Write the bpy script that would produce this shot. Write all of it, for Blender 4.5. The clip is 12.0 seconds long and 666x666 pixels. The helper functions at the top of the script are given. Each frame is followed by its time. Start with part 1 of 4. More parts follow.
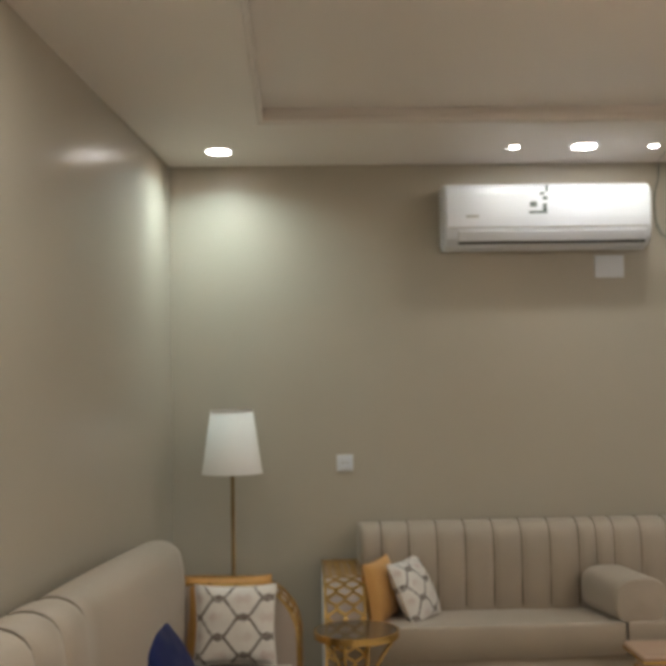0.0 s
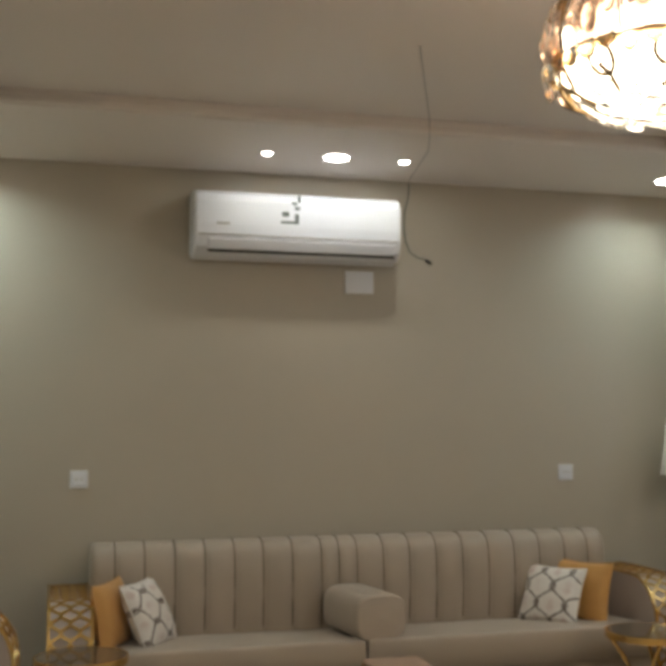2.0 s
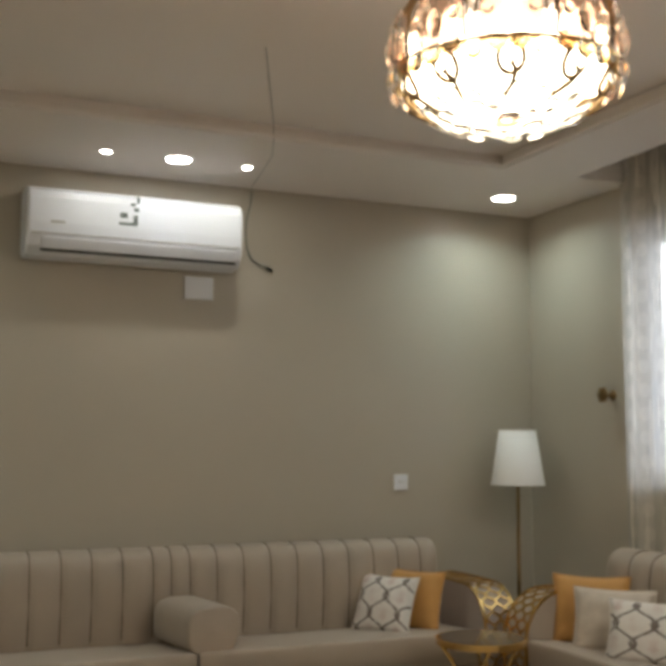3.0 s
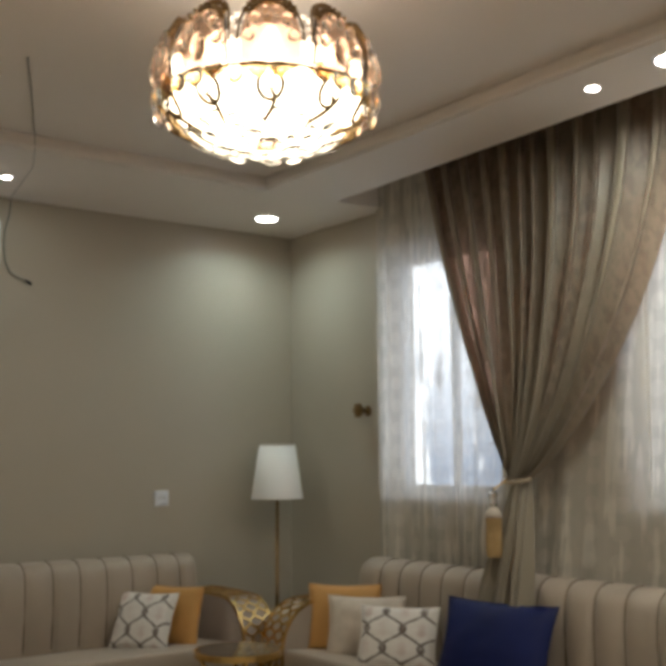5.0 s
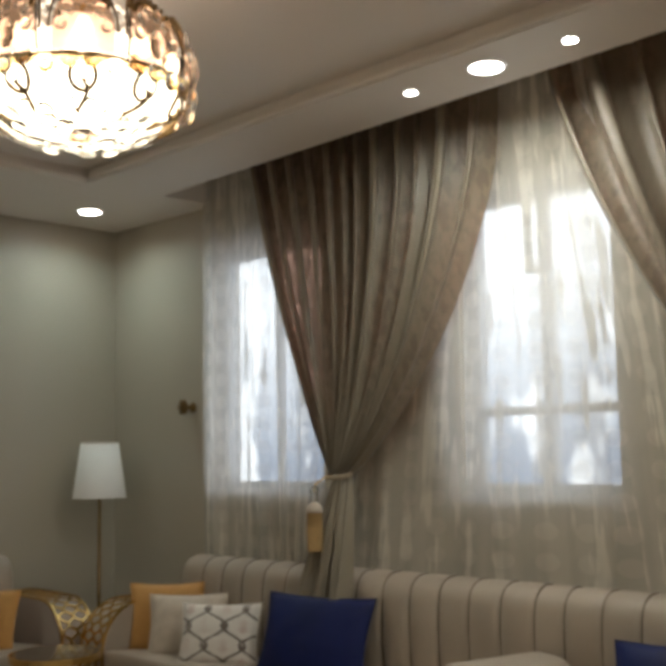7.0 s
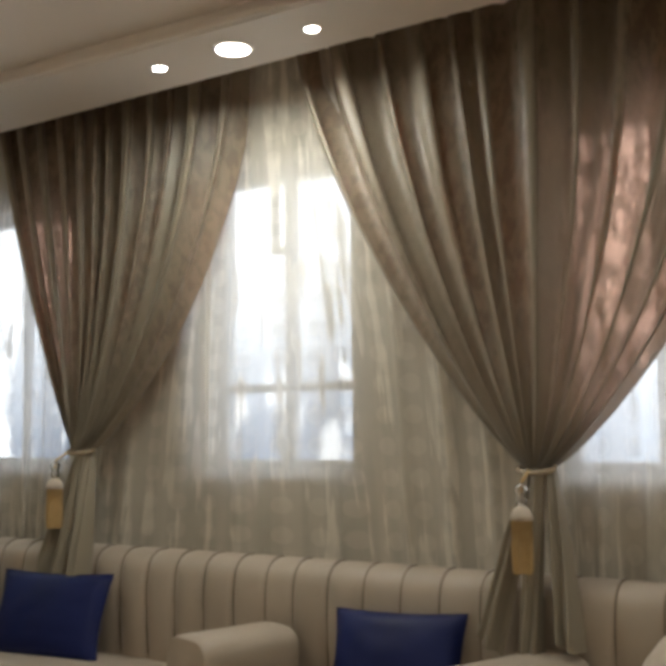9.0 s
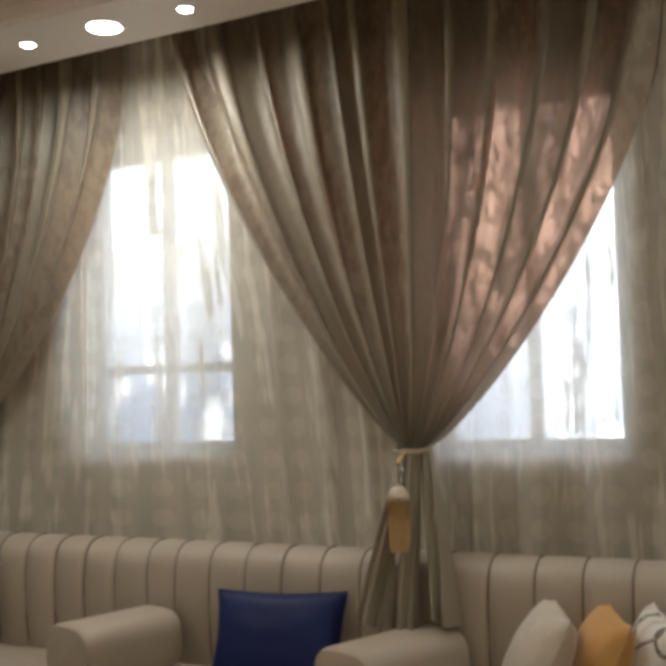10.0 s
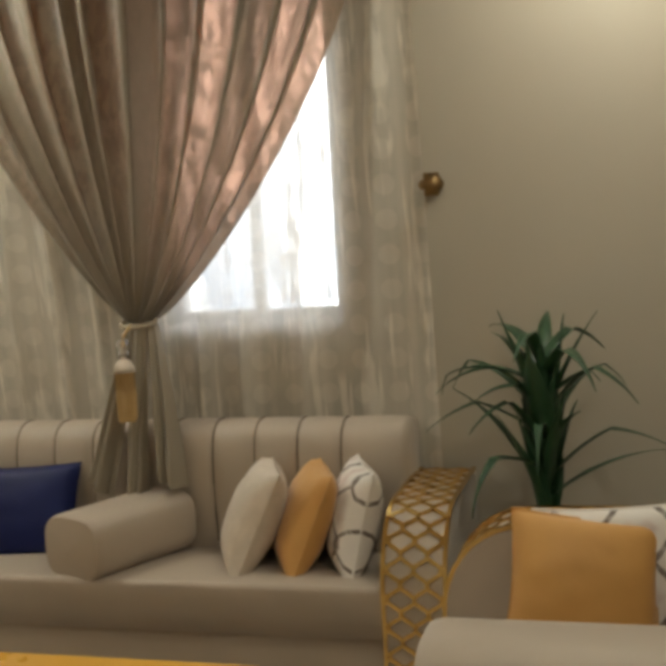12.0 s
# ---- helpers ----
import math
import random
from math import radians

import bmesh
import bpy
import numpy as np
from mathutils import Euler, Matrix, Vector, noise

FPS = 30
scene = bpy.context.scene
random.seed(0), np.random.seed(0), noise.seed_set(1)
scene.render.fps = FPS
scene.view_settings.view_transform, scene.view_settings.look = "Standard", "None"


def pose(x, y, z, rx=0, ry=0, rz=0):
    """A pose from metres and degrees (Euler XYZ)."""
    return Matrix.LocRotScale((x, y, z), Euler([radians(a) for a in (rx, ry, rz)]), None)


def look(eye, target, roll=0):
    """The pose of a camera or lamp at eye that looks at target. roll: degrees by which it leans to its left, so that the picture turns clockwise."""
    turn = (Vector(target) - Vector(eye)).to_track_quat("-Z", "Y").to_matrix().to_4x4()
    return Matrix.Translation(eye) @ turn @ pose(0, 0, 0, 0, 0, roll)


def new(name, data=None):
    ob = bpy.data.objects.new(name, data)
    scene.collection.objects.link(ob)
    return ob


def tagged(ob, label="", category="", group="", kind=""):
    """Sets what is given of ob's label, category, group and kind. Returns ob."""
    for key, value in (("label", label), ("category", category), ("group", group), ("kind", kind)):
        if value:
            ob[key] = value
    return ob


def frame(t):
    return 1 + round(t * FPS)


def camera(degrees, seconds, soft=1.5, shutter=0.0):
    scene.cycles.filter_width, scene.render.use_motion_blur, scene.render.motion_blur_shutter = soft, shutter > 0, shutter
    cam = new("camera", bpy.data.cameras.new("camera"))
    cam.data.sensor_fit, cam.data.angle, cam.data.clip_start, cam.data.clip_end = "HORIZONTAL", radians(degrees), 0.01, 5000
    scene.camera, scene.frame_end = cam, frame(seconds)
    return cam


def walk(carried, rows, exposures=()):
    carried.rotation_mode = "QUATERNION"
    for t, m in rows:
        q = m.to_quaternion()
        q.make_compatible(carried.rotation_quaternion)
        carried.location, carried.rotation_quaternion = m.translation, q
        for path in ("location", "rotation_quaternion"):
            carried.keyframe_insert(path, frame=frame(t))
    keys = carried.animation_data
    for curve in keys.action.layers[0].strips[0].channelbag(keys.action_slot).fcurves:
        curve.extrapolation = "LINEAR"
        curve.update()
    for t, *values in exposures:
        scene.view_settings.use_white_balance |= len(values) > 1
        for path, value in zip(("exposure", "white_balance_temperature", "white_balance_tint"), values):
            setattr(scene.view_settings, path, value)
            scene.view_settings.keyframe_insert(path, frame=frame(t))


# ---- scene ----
cam = camera(35.13, 12.0, soft=5.0)

PATH = [
    (0, (-3.668, -5.447, 1.566), (-3.598, -3.45, 1.657), -1.01),
    (0.5, (-3.67, -5.36, 1.549), (-3.545, -3.366, 1.651), -0.63),
    (1, (-3.652, -5.302, 1.511), (-3.419, -3.32, 1.631), -0.34),
    (1.5, (-3.603, -5.258, 1.453), (-3.248, -3.295, 1.599), -0.24),
    (2, (-3.568, -5.229, 1.398), (-3.051, -3.305, 1.573), -0.15),
    (2.5, (-3.544, -5.179, 1.363), (-2.887, -3.301, 1.559), 0.06),
    (3, (-3.546, -5.165, 1.369), (-2.743, -3.345, 1.572), 0.28),
    (5, (-3.565, -5.238, 1.353), (-2.382, -3.642, 1.59), -0.37),
    (5.5, (-3.548, -5.241, 1.357), (-2.307, -3.691, 1.593), -0.64),
    (6, (-3.54, -5.253, 1.356), (-2.237, -3.754, 1.59), -0.94),
    (6.5, (-3.538, -5.256, 1.363), (-2.178, -3.808, 1.591), -1.17),
    (8.5, (-3.467, -5.415, 1.302), (-1.862, -4.241, 1.513), -0.24),
    (9, (-3.463, -5.436, 1.334), (-1.789, -4.357, 1.518), -0.59),
    (9.5, (-3.459, -5.455, 1.367), (-1.727, -4.467, 1.518), -1.14),
    (10, (-3.463, -5.471, 1.401), (-1.679, -4.575, 1.511), -1.72),
    (10.5, (-3.476, -5.515, 1.414), (-1.651, -4.699, 1.486), -2.22),
    (11, (-3.471, -5.603, 1.414), (-1.623, -4.839, 1.441), -2.92),
    (11.5, (-3.484, -5.698, 1.411), (-1.596, -5.04, 1.348), -3.41),
    (12, (-3.509, -5.742, 1.41), (-1.59, -5.201, 1.255), -3.28),
]
walk(cam, [(t, look(e, g, r)) for t, e, g, r in PATH],
     [(0, 0.89, 6450, 13), (2, 0.72, 6480, 12), (5, 0.40, 6450, 11), (6.5, 0.20, 6400, 10), (8.5, 0.38, 6480, 11), (10, 0.45, 6480, 11), (12, 0.68, 6950, 10)])

# ---------------------------------------------------------------- world and light
H = 2.69            # soffit height
TOP = 2.757         # tray ceiling height
W = 4.30            # room from window wall to left wall
D = 6.15            # room from AC wall to plant wall

world = bpy.data.worlds.new("sky")
scene.world = world
world.use_nodes = True
wn = world.node_tree
sky = wn.nodes.new("ShaderNodeTexSky")
sky.sky_type = "NISHITA"
sky.sun_disc = False
sky.sun_elevation = radians(50)
sky.sun_rotation = radians(90)
wn.nodes["Background"].inputs["Strength"].default_value = 0.12
wn.links.new(sky.outputs[0], wn.nodes["Background"].inputs["Color"])

sun = new("sun", bpy.data.lights.new("sun", "SUN"))
sun.data.energy = 2.5
sun.data.angle = radians(0.5)
sun.data.color = (1.0, 0.94, 0.85)
sun.matrix_world = look((6, -3, 7.5), (0, -3, 0))

LAMP_W = 4.6        # large downlight
LAMP_S = 0.6        # small downlight
BACK = 6.4          # daylight outside
CHAND = 4.4


# ---------------------------------------------------------------- materials
def material(name):
    m = bpy.data.materials.new(name)
    m.use_nodes = True
    return m, m.node_tree, m.node_tree.nodes["Principled BSDF"]


def mix_colours(nt, fac, a, b):
    n = nt.nodes.new("ShaderNodeMix")
    n.data_type = "RGBA"
    if fac is not None:
        nt.links.new(fac, n.inputs["Factor"])
    for key, v in (("A", a), ("B", b)):
        sock = [s for s in n.inputs if s.name == key and s.type == "RGBA"][0]
        if isinstance(v, tuple):
            sock.default_value = (*v, 1)
        else:
            nt.links.new(v, sock)
    return [s for s in n.outputs if s.type == "RGBA"][0]


def noise_tex(nt, scale, detail=4.0, rough=0.55, coord="Object", stretch=(1, 1, 1)):
    tc = nt.nodes.new("ShaderNodeTexCoord")
    mp = nt.nodes.new("ShaderNodeMapping")
    mp.inputs["Scale"].default_value = stretch
    nt.links.new(tc.outputs[coord], mp.inputs["Vector"])
    n = nt.nodes.new("ShaderNodeTexNoise")
    n.inputs["Scale"].default_value = scale
    n.inputs["Detail"].default_value = detail
    n.inputs["Roughness"].default_value = rough
    nt.links.new(mp.outputs[0], n.inputs["Vector"])
    return n.outputs["Fac"]


def ramp(nt, fac, lo, hi):
    n = nt.nodes.new("ShaderNodeMapRange")
    n.inputs["From Min"].default_value = lo
    n.inputs["From Max"].default_value = hi
    nt.links.new(fac, n.inputs["Value"])
    return n.outputs[0]


def calc(nt, op, a, b=0.0):
    n = nt.nodes.new("ShaderNodeMath")
    n.operation = op
    for k, v in enumerate((a, b)):
        if isinstance(v, (int, float)):
            n.inputs[k].default_value = v
        else:
            nt.links.new(v, n.inputs[k])
    return n.outputs[0]


def bumped(nt, p, height, strength, distance=0.01):
    b = nt.nodes.new("ShaderNodeBump")
    b.inputs["Strength"].default_value = strength
    b.inputs["Distance"].default_value = distance
    nt.links.new(height, b.inputs["Height"])
    nt.links.new(b.outputs[0], p.inputs["Normal"])


def surface(name, a, b, rough=0.6, metal=0.0, big=1.2, fine=60.0, bump=0.15, spec=0.5, sheen=0.0, distance=0.002, coord="Object"):
    """Two-tone surface: slow patches and a fine grain."""
    m, nt, p = material(name)
    slow = ramp(nt, noise_tex(nt, big, 5, coord=coord), 0.3, 0.7)
    grain = noise_tex(nt, fine, 3, coord=coord)
    fac = calc(nt, "ADD", calc(nt, "MULTIPLY", slow, 0.65), calc(nt, "MULTIPLY", grain, 0.35))
    nt.links.new(mix_colours(nt, fac, a, b), p.inputs["Base Color"])
    p.inputs["Metallic"].default_value = metal
    p.inputs["Specular IOR Level"].default_value = spec
    r = calc(nt, "ADD", calc(nt, "MULTIPLY", calc(nt, "SUBTRACT", slow, 0.5), 0.12), rough)
    nt.links.new(r, p.inputs["Roughness"])
    if sheen:
        p.inputs["Sheen Weight"].default_value = sheen
        p.inputs["Sheen Roughness"].default_value = 0.4
    if bump:
        bumped(nt, p, grain, bump, distance)
    return m


WALL = surface("wall_paint", (0.43, 0.380, 0.305), (0.48, 0.426, 0.345), rough=0.46, big=0.8, fine=140, bump=0.06, spec=0.5)
WALL.node_tree.nodes["Principled BSDF"].inputs["Coat Weight"].default_value = 0.14
WALL.node_tree.nodes["Principled BSDF"].inputs["Coat Roughness"].default_value = 0.2
WALL_GLOSS = surface("satin_wall_paint", (0.43, 0.380, 0.305), (0.48, 0.426, 0.345), rough=0.56, big=0.8, fine=140, bump=0.03, spec=0.5)
WALL_GLOSS.node_tree.nodes["Principled BSDF"].inputs["Coat Weight"].default_value = 0.40
WALL_GLOSS.node_tree.nodes["Principled BSDF"].inputs["Coat Roughness"].default_value = 0.22
CEIL = surface("ceiling_paint", (0.80, 0.735, 0.69), (0.84, 0.78, 0.735), rough=0.5, big=0.7, fine=120, bump=0.05)
FABRIC = surface("greige_satin_velvet", (0.37, 0.303, 0.24), (0.44, 0.362, 0.29), rough=0.47, big=3.0, fine=420, bump=0.30, sheen=0.15)
PIPING = surface("dark_piping", (0.14, 0.105, 0.08), (0.19, 0.145, 0.11), rough=0.8, fine=300)
WHITE = surface("white_plastic", (0.72, 0.73, 0.77), (0.77, 0.78, 0.82), rough=0.32, big=1.5, fine=90, bump=0.02)
GREY = surface("grey_plastic", (0.42, 0.40, 0.38), (0.46, 0.44, 0.42), rough=0.45, fine=80, bump=0.02)
DARK = surface("dark_plastic", (0.03, 0.03, 0.03), (0.05, 0.05, 0.05), rough=0.5, fine=80, bump=0.02)
PRINT = surface("grey_print", (0.10, 0.12, 0.11), (0.14, 0.16, 0.15), rough=0.5, fine=80, bump=0.0)
GOLD = surface("polished_gold", (0.66, 0.42, 0.13), (0.80, 0.56, 0.23), rough=0.20, metal=1.0, big=6, fine=90, bump=0.05)
BRONZE = surface("aged_brass", (0.19, 0.12, 0.055), (0.28, 0.18, 0.08), rough=0.32, metal=1.0, big=8, fine=90, bump=0.05)
BLUE = surface("royal_blue_satin", (0.002, 0.006, 0.055), (0.004, 0.012, 0.095), rough=0.56, big=5, fine=350, bump=0.2, spec=0.3)
ORANGE = surface("ochre_velvet", (0.50, 0.25, 0.065), (0.63, 0.335, 0.10), rough=0.62, big=6, fine=380, bump=0.3, sheen=0.3)
CREAM = surface("cream_jacquard", (0.50, 0.42, 0.345), (0.64, 0.55, 0.455), rough=0.6, big=22, fine=300, bump=0.35, sheen=0.2)
TASSEL = surface("ochre_silk_thread", (0.46, 0.30, 0.125), (0.58, 0.40, 0.19), rough=0.45, big=30, fine=500, bump=0.5)
ROPE = surface("taupe_silk_rope", (0.33, 0.26, 0.18), (0.42, 0.34, 0.24), rough=0.5, big=30, fine=400, bump=0.5)
SHADE = surface("white_linen_shade", (0.78, 0.75, 0.72), (0.84, 0.81, 0.78), rough=0.8, big=4, fine=420, bump=0.2)
# the floor lies out of view; tone kept pale to bounce light upward
CARPET = surface("beige_carpet", (0.50, 0.43, 0.35), (0.58, 0.50, 0.41), rough=0.95, big=2, fine=260, bump=0.6, distance=0.006)
TABLE_WOOD = surface("lacquered_honey_wood", (0.66, 0.34, 0.045), (0.76, 0.42, 0.07), rough=0.3, big=3, fine=40, bump=0.03)
TABLE_STONE = surface("rose_lacquer", (0.42, 0.27, 0.19), (0.50, 0.34, 0.25), rough=0.2, big=3, fine=40, bump=0.02)
LEAF = surface("dark_green_leaf", (0.012, 0.045, 0.018), (0.03, 0.085, 0.035), rough=0.38, big=9, fine=80, bump=0.15)
POT = surface("taupe_ceramic", (0.24, 0.20, 0.16), (0.30, 0.25, 0.20), rough=0.4, fine=60)
SOIL = surface("potting_soil", (0.03, 0.022, 0.015), (0.06, 0.045, 0.03), rough=0.95, fine=90, bump=0.8)
FRAME = surface("white_aluminium", (0.55, 0.56, 0.58), (0.60, 0.61, 0.63), rough=0.4, fine=80, bump=0.02)
WOOD_DARK = surface("dark_plinth", (0.05, 0.04, 0.03), (0.08, 0.06, 0.045), rough=0.6, fine=80)
PINKFAB = surface("rose_beige_velvet", (0.36, 0.29, 0.25), (0.43, 0.35, 0.30), rough=0.7, big=4, fine=400, bump=0.3, sheen=0.35)


def drape_material():
    """Satin that lets a little rosy daylight through where the cloth hangs single (UV: folds, drop)."""
    m, nt, p = material("taupe_satin")
    slow = noise_tex(nt, 1.6, 3)
    weave = noise_tex(nt, 420, 2)
    nt.links.new(mix_colours(nt, slow, (0.225, 0.185, 0.135), (0.285, 0.24, 0.178)), p.inputs["Base Color"])
    p.inputs["Roughness"].default_value = 0.40
    p.inputs["Sheen Weight"].default_value = 0.2
    bumped(nt, p, weave, 0.12, 0.001)
    tl = nt.nodes.new("ShaderNodeBsdfTranslucent")
    tl.inputs["Color"].default_value = (0.38, 0.28, 0.20, 1)
    tr = nt.nodes.new("ShaderNodeBsdfTransparent")
    tr.inputs["Color"].default_value = (1.0, 0.58, 0.42, 1)
    a = nt.nodes.new("ShaderNodeMixShader")
    a.inputs[0].default_value = 0.07
    nt.links.new(p.outputs[0], a.inputs[1])
    nt.links.new(tl.outputs[0], a.inputs[2])
    b = nt.nodes.new("ShaderNodeMixShader")
    gather = ramp(nt, noise_tex(nt, 1.0, 2, coord="UV", stretch=(2.1, 0.7, 1)), 0.40, 0.56)
    jacquard = ramp(nt, noise_tex(nt, 40, 3, stretch=(0.4, 1, 0.35)), 0.45, 0.57)
    thin = calc(nt, "MULTIPLY", calc(nt, "MAXIMUM", gather, 0.30), calc(nt, "ADD", 0.42, calc(nt, "MULTIPLY", jacquard, 0.58)))
    tc = nt.nodes.new("ShaderNodeTexCoord")
    sep = nt.nodes.new("ShaderNodeSeparateXYZ")
    nt.links.new(tc.outputs["UV"], sep.inputs[0])
    thin = calc(nt, "MULTIPLY", thin, ramp(nt, sep.outputs[1], 0.98, 0.72))
    nt.links.new(calc(nt, "ADD", calc(nt, "MULTIPLY", thin, 0.38), 0.01), b.inputs[0])
    nt.links.new(a.outputs[0], b.inputs[1])
    nt.links.new(tr.outputs[0], b.inputs[2])
    nt.links.new(b.outputs[0], nt.nodes["Material Output"].inputs["Surface"])
    return m


def sheer_material():
    """Voile with rows of woven discs (UV in metres)."""
    m, nt, p = material("ivory_voile")
    p.inputs["Base Color"].default_value = (0.76, 0.70, 0.61, 1)
    p.inputs["Roughness"].default_value = 0.8
    tc = nt.nodes.new("ShaderNodeTexCoord")
    sep = nt.nodes.new("ShaderNodeSeparateXYZ")
    nt.links.new(tc.outputs["UV"], sep.inputs[0])
    du = calc(nt, "SUBTRACT", calc(nt, "FRACT", calc(nt, "MULTIPLY", sep.outputs[0], 1 / 0.15)), 0.5)
    dv = calc(nt, "SUBTRACT", calc(nt, "FRACT", calc(nt, "MULTIPLY", sep.outputs[1], 1 / 0.115)), 0.5)
    r = calc(nt, "SQRT", calc(nt, "ADD", calc(nt, "MULTIPLY", calc(nt, "POWER", du, 2.0), 1.1), calc(nt, "POWER", dv, 2.0)))
    disc = calc(nt, "LESS_THAN", r, 0.30)
    blot = ramp(nt, noise_tex(nt, 9, 5), 0.35, 0.7)
    tl = nt.nodes.new("ShaderNodeBsdfTranslucent")
    tl.inputs["Color"].default_value = (0.80, 0.785, 0.76, 1)
    tr = nt.nodes.new("ShaderNodeBsdfTransparent")
    a = nt.nodes.new("ShaderNodeMixShader")
    a.inputs[0].default_value = 0.36
    nt.links.new(p.outputs[0], a.inputs[1])
    nt.links.new(tl.outputs[0], a.inputs[2])
    b = nt.nodes.new("ShaderNodeMixShader")
    folds = ramp(nt, noise_tex(nt, 1.0, 2, coord="UV", stretch=(7.5, 0.30, 1)), 0.44, 0.60)
    slubs = ramp(nt, noise_tex(nt, 1.0, 3, coord="UV", stretch=(16, 1.7, 1)), 0.53, 0.58)
    dense = calc(nt, "ADD", calc(nt, "MULTIPLY", folds, 0.17), calc(nt, "ADD", calc(nt, "MULTIPLY", calc(nt, "MULTIPLY", slubs, ramp(nt, noise_tex(nt, 3.0, 2, coord="UV"), 0.36, 0.5)), 0.31), calc(nt, "ADD", calc(nt, "MULTIPLY", blot, 0.06), calc(nt, "MULTIPLY", disc, 0.09))))
    clear = calc(nt, "MAXIMUM", calc(nt, "SUBTRACT", 0.50, dense), 0.03)
    nt.links.new(clear, b.inputs[0])
    nt.links.new(a.outputs[0], b.inputs[1])
    nt.links.new(tr.outputs[0], b.inputs[2])
    nt.links.new(b.outputs[0], nt.nodes["Material Output"].inputs["Surface"])
    return m


def trellis_material():
    """Printed trellis on ivory cotton (UV 0..1 over the cushion face)."""
    m, nt, p = material("trellis_print")
    tc = nt.nodes.new("ShaderNodeTexCoord")
    sep = nt.nodes.new("ShaderNodeSeparateXYZ")
    nt.links.new(tc.outputs["UV"], sep.inputs[0])
    u = calc(nt, "MULTIPLY", sep.outputs[1], 4.2)
    swing = calc(nt, "MULTIPLY", calc(nt, "COSINE", calc(nt, "MULTIPLY", sep.outputs[0], 3.3 * math.pi)), 0.60)
    lines = []
    for a in (calc(nt, "SUBTRACT", u, swing), calc(nt, "SUBTRACT", calc(nt, "ADD", u, swing), 1.0)):
        f = calc(nt, "FRACT", calc(nt, "ADD", calc(nt, "MULTIPLY", a, 0.5), 7.5))
        lines.append(calc(nt, "ABSOLUTE", calc(nt, "SUBTRACT", f, 0.5)))
    near = calc(nt, "MINIMUM", *lines)
    line = calc(nt, "LESS_THAN", near, 0.062)
    core = ramp(nt, near, 0.30, 0.42)
    fade = noise_tex(nt, 7, 4)
    white = mix_colours(nt, fade, (0.66, 0.61, 0.56), (0.78, 0.73, 0.68))
    pink = mix_colours(nt, calc(nt, "MULTIPLY", core, ramp(nt, fade, 0.35, 0.6)), white, (0.58, 0.45, 0.41))
    worn = calc(nt, "MULTIPLY", line, ramp(nt, noise_tex(nt, 60, 3), 0.2, 0.5))
    nt.links.new(mix_colours(nt, worn, pink, (0.17, 0.13, 0.11)), p.inputs["Base Color"])
    p.inputs["Roughness"].default_value = 0.7
    bumped(nt, p, noise_tex(nt, 380, 2), 0.25, 0.002)
    return m


def glass_material(name, colour, rough=0.02, ior=1.48):
    m, nt, p = material(name)
    p.inputs["Base Color"].default_value = (*colour, 1)
    p.inputs["Roughness"].default_value = rough
    p.inputs["Transmission Weight"].default_value = 1.0
    p.inputs["IOR"].default_value = ior
    return m


def glow_material(name, colour, strength):
    m, nt, p = material(name)
    p.inputs["Base Color"].default_value = (0.8, 0.8, 0.8, 1)
    p.inputs["Emission Color"].default_value = (*colour, 1)
    p.inputs["Emission Strength"].default_value = strength
    return m


def outside_material():
    """Hazy bright street: white sky and sunlit walls with a few blue-grey blocks."""
    m, nt, p = material("outside_haze")
    tc = nt.nodes.new("ShaderNodeTexCoord")
    sep = nt.nodes.new("ShaderNodeSeparateXYZ")
    nt.links.new(tc.outputs["Object"], sep.inputs[0])
    n1 = ramp(nt, noise_tex(nt, 2.6, 4, stretch=(1, 1, 0.45)), 0.40, 0.48)
    south = ramp(nt, sep.outputs[1], -3.3, -4.3)
    low = ramp(nt, sep.outputs[2], 2.3, 1.3)
    block = calc(nt, "MULTIPLY", calc(nt, "MULTIPLY", n1, calc(nt, "ADD", calc(nt, "MULTIPLY", low, 0.7), 0.3)), calc(nt, "SUBTRACT", 1.0, calc(nt, "MULTIPLY", south, 0.25)))
    col = mix_colours(nt, block, (0.92, 0.97, 1.0), (0.19, 0.24, 0.32))
    strength = calc(nt, "MULTIPLY", calc(nt, "ADD", 0.32, calc(nt, "MULTIPLY", south, 0.22)), BACK)
    em = nt.nodes.new("ShaderNodeEmission")
    nt.links.new(col, em.inputs[0])
    nt.links.new(strength, em.inputs[1])
    nt.links.new(em.outputs[0], nt.nodes["Material Output"].inputs["Surface"])
    return m


DRAPE, SHEER, TRELLIS = drape_material(), sheer_material(), trellis_material()
GLASS = glass_material("window_glass", (0.97, 0.98, 0.98))
CRYSTAL = glass_material("clear_crystal", (1.0, 0.97, 0.93), 0.2, 1.36)
AMBER = glass_material("amber_crystal", (0.95, 0.69, 0.53), 0.06, 1.5)
TABLE_GLASS = surface("smoked_mirror", (0.10, 0.075, 0.05), (0.14, 0.10, 0.07), rough=0.08, fine=60, bump=0.0, spec=0.8)
LED = glow_material("led_diffuser", (1.0, 0.97, 0.88), 14.0)
BOWL_GLOW = glow_material("lit_frosted_bowl", (1.0, 0.89, 0.66), CHAND)
PETAL_GLOW = glow_material("lit_core", (1.0, 0.84, 0.66), CHAND * 0.36)


# ---------------------------------------------------------------- mesh helpers
def part(name, bm, mat, parent=None, label="", smooth=False):
    me = bpy.data.meshes.new(name)
    bm.normal_update()
    bm.to_mesh(me)
    bm.free()
    if smooth:
        me.polygons.foreach_set("use_smooth", [True] * len(me.polygons))
    me.materials.append(mat)
    ob = new(name, me)
    if parent is not None:
        ob.parent = parent
    if label:
        tagged(ob, label)
    return ob


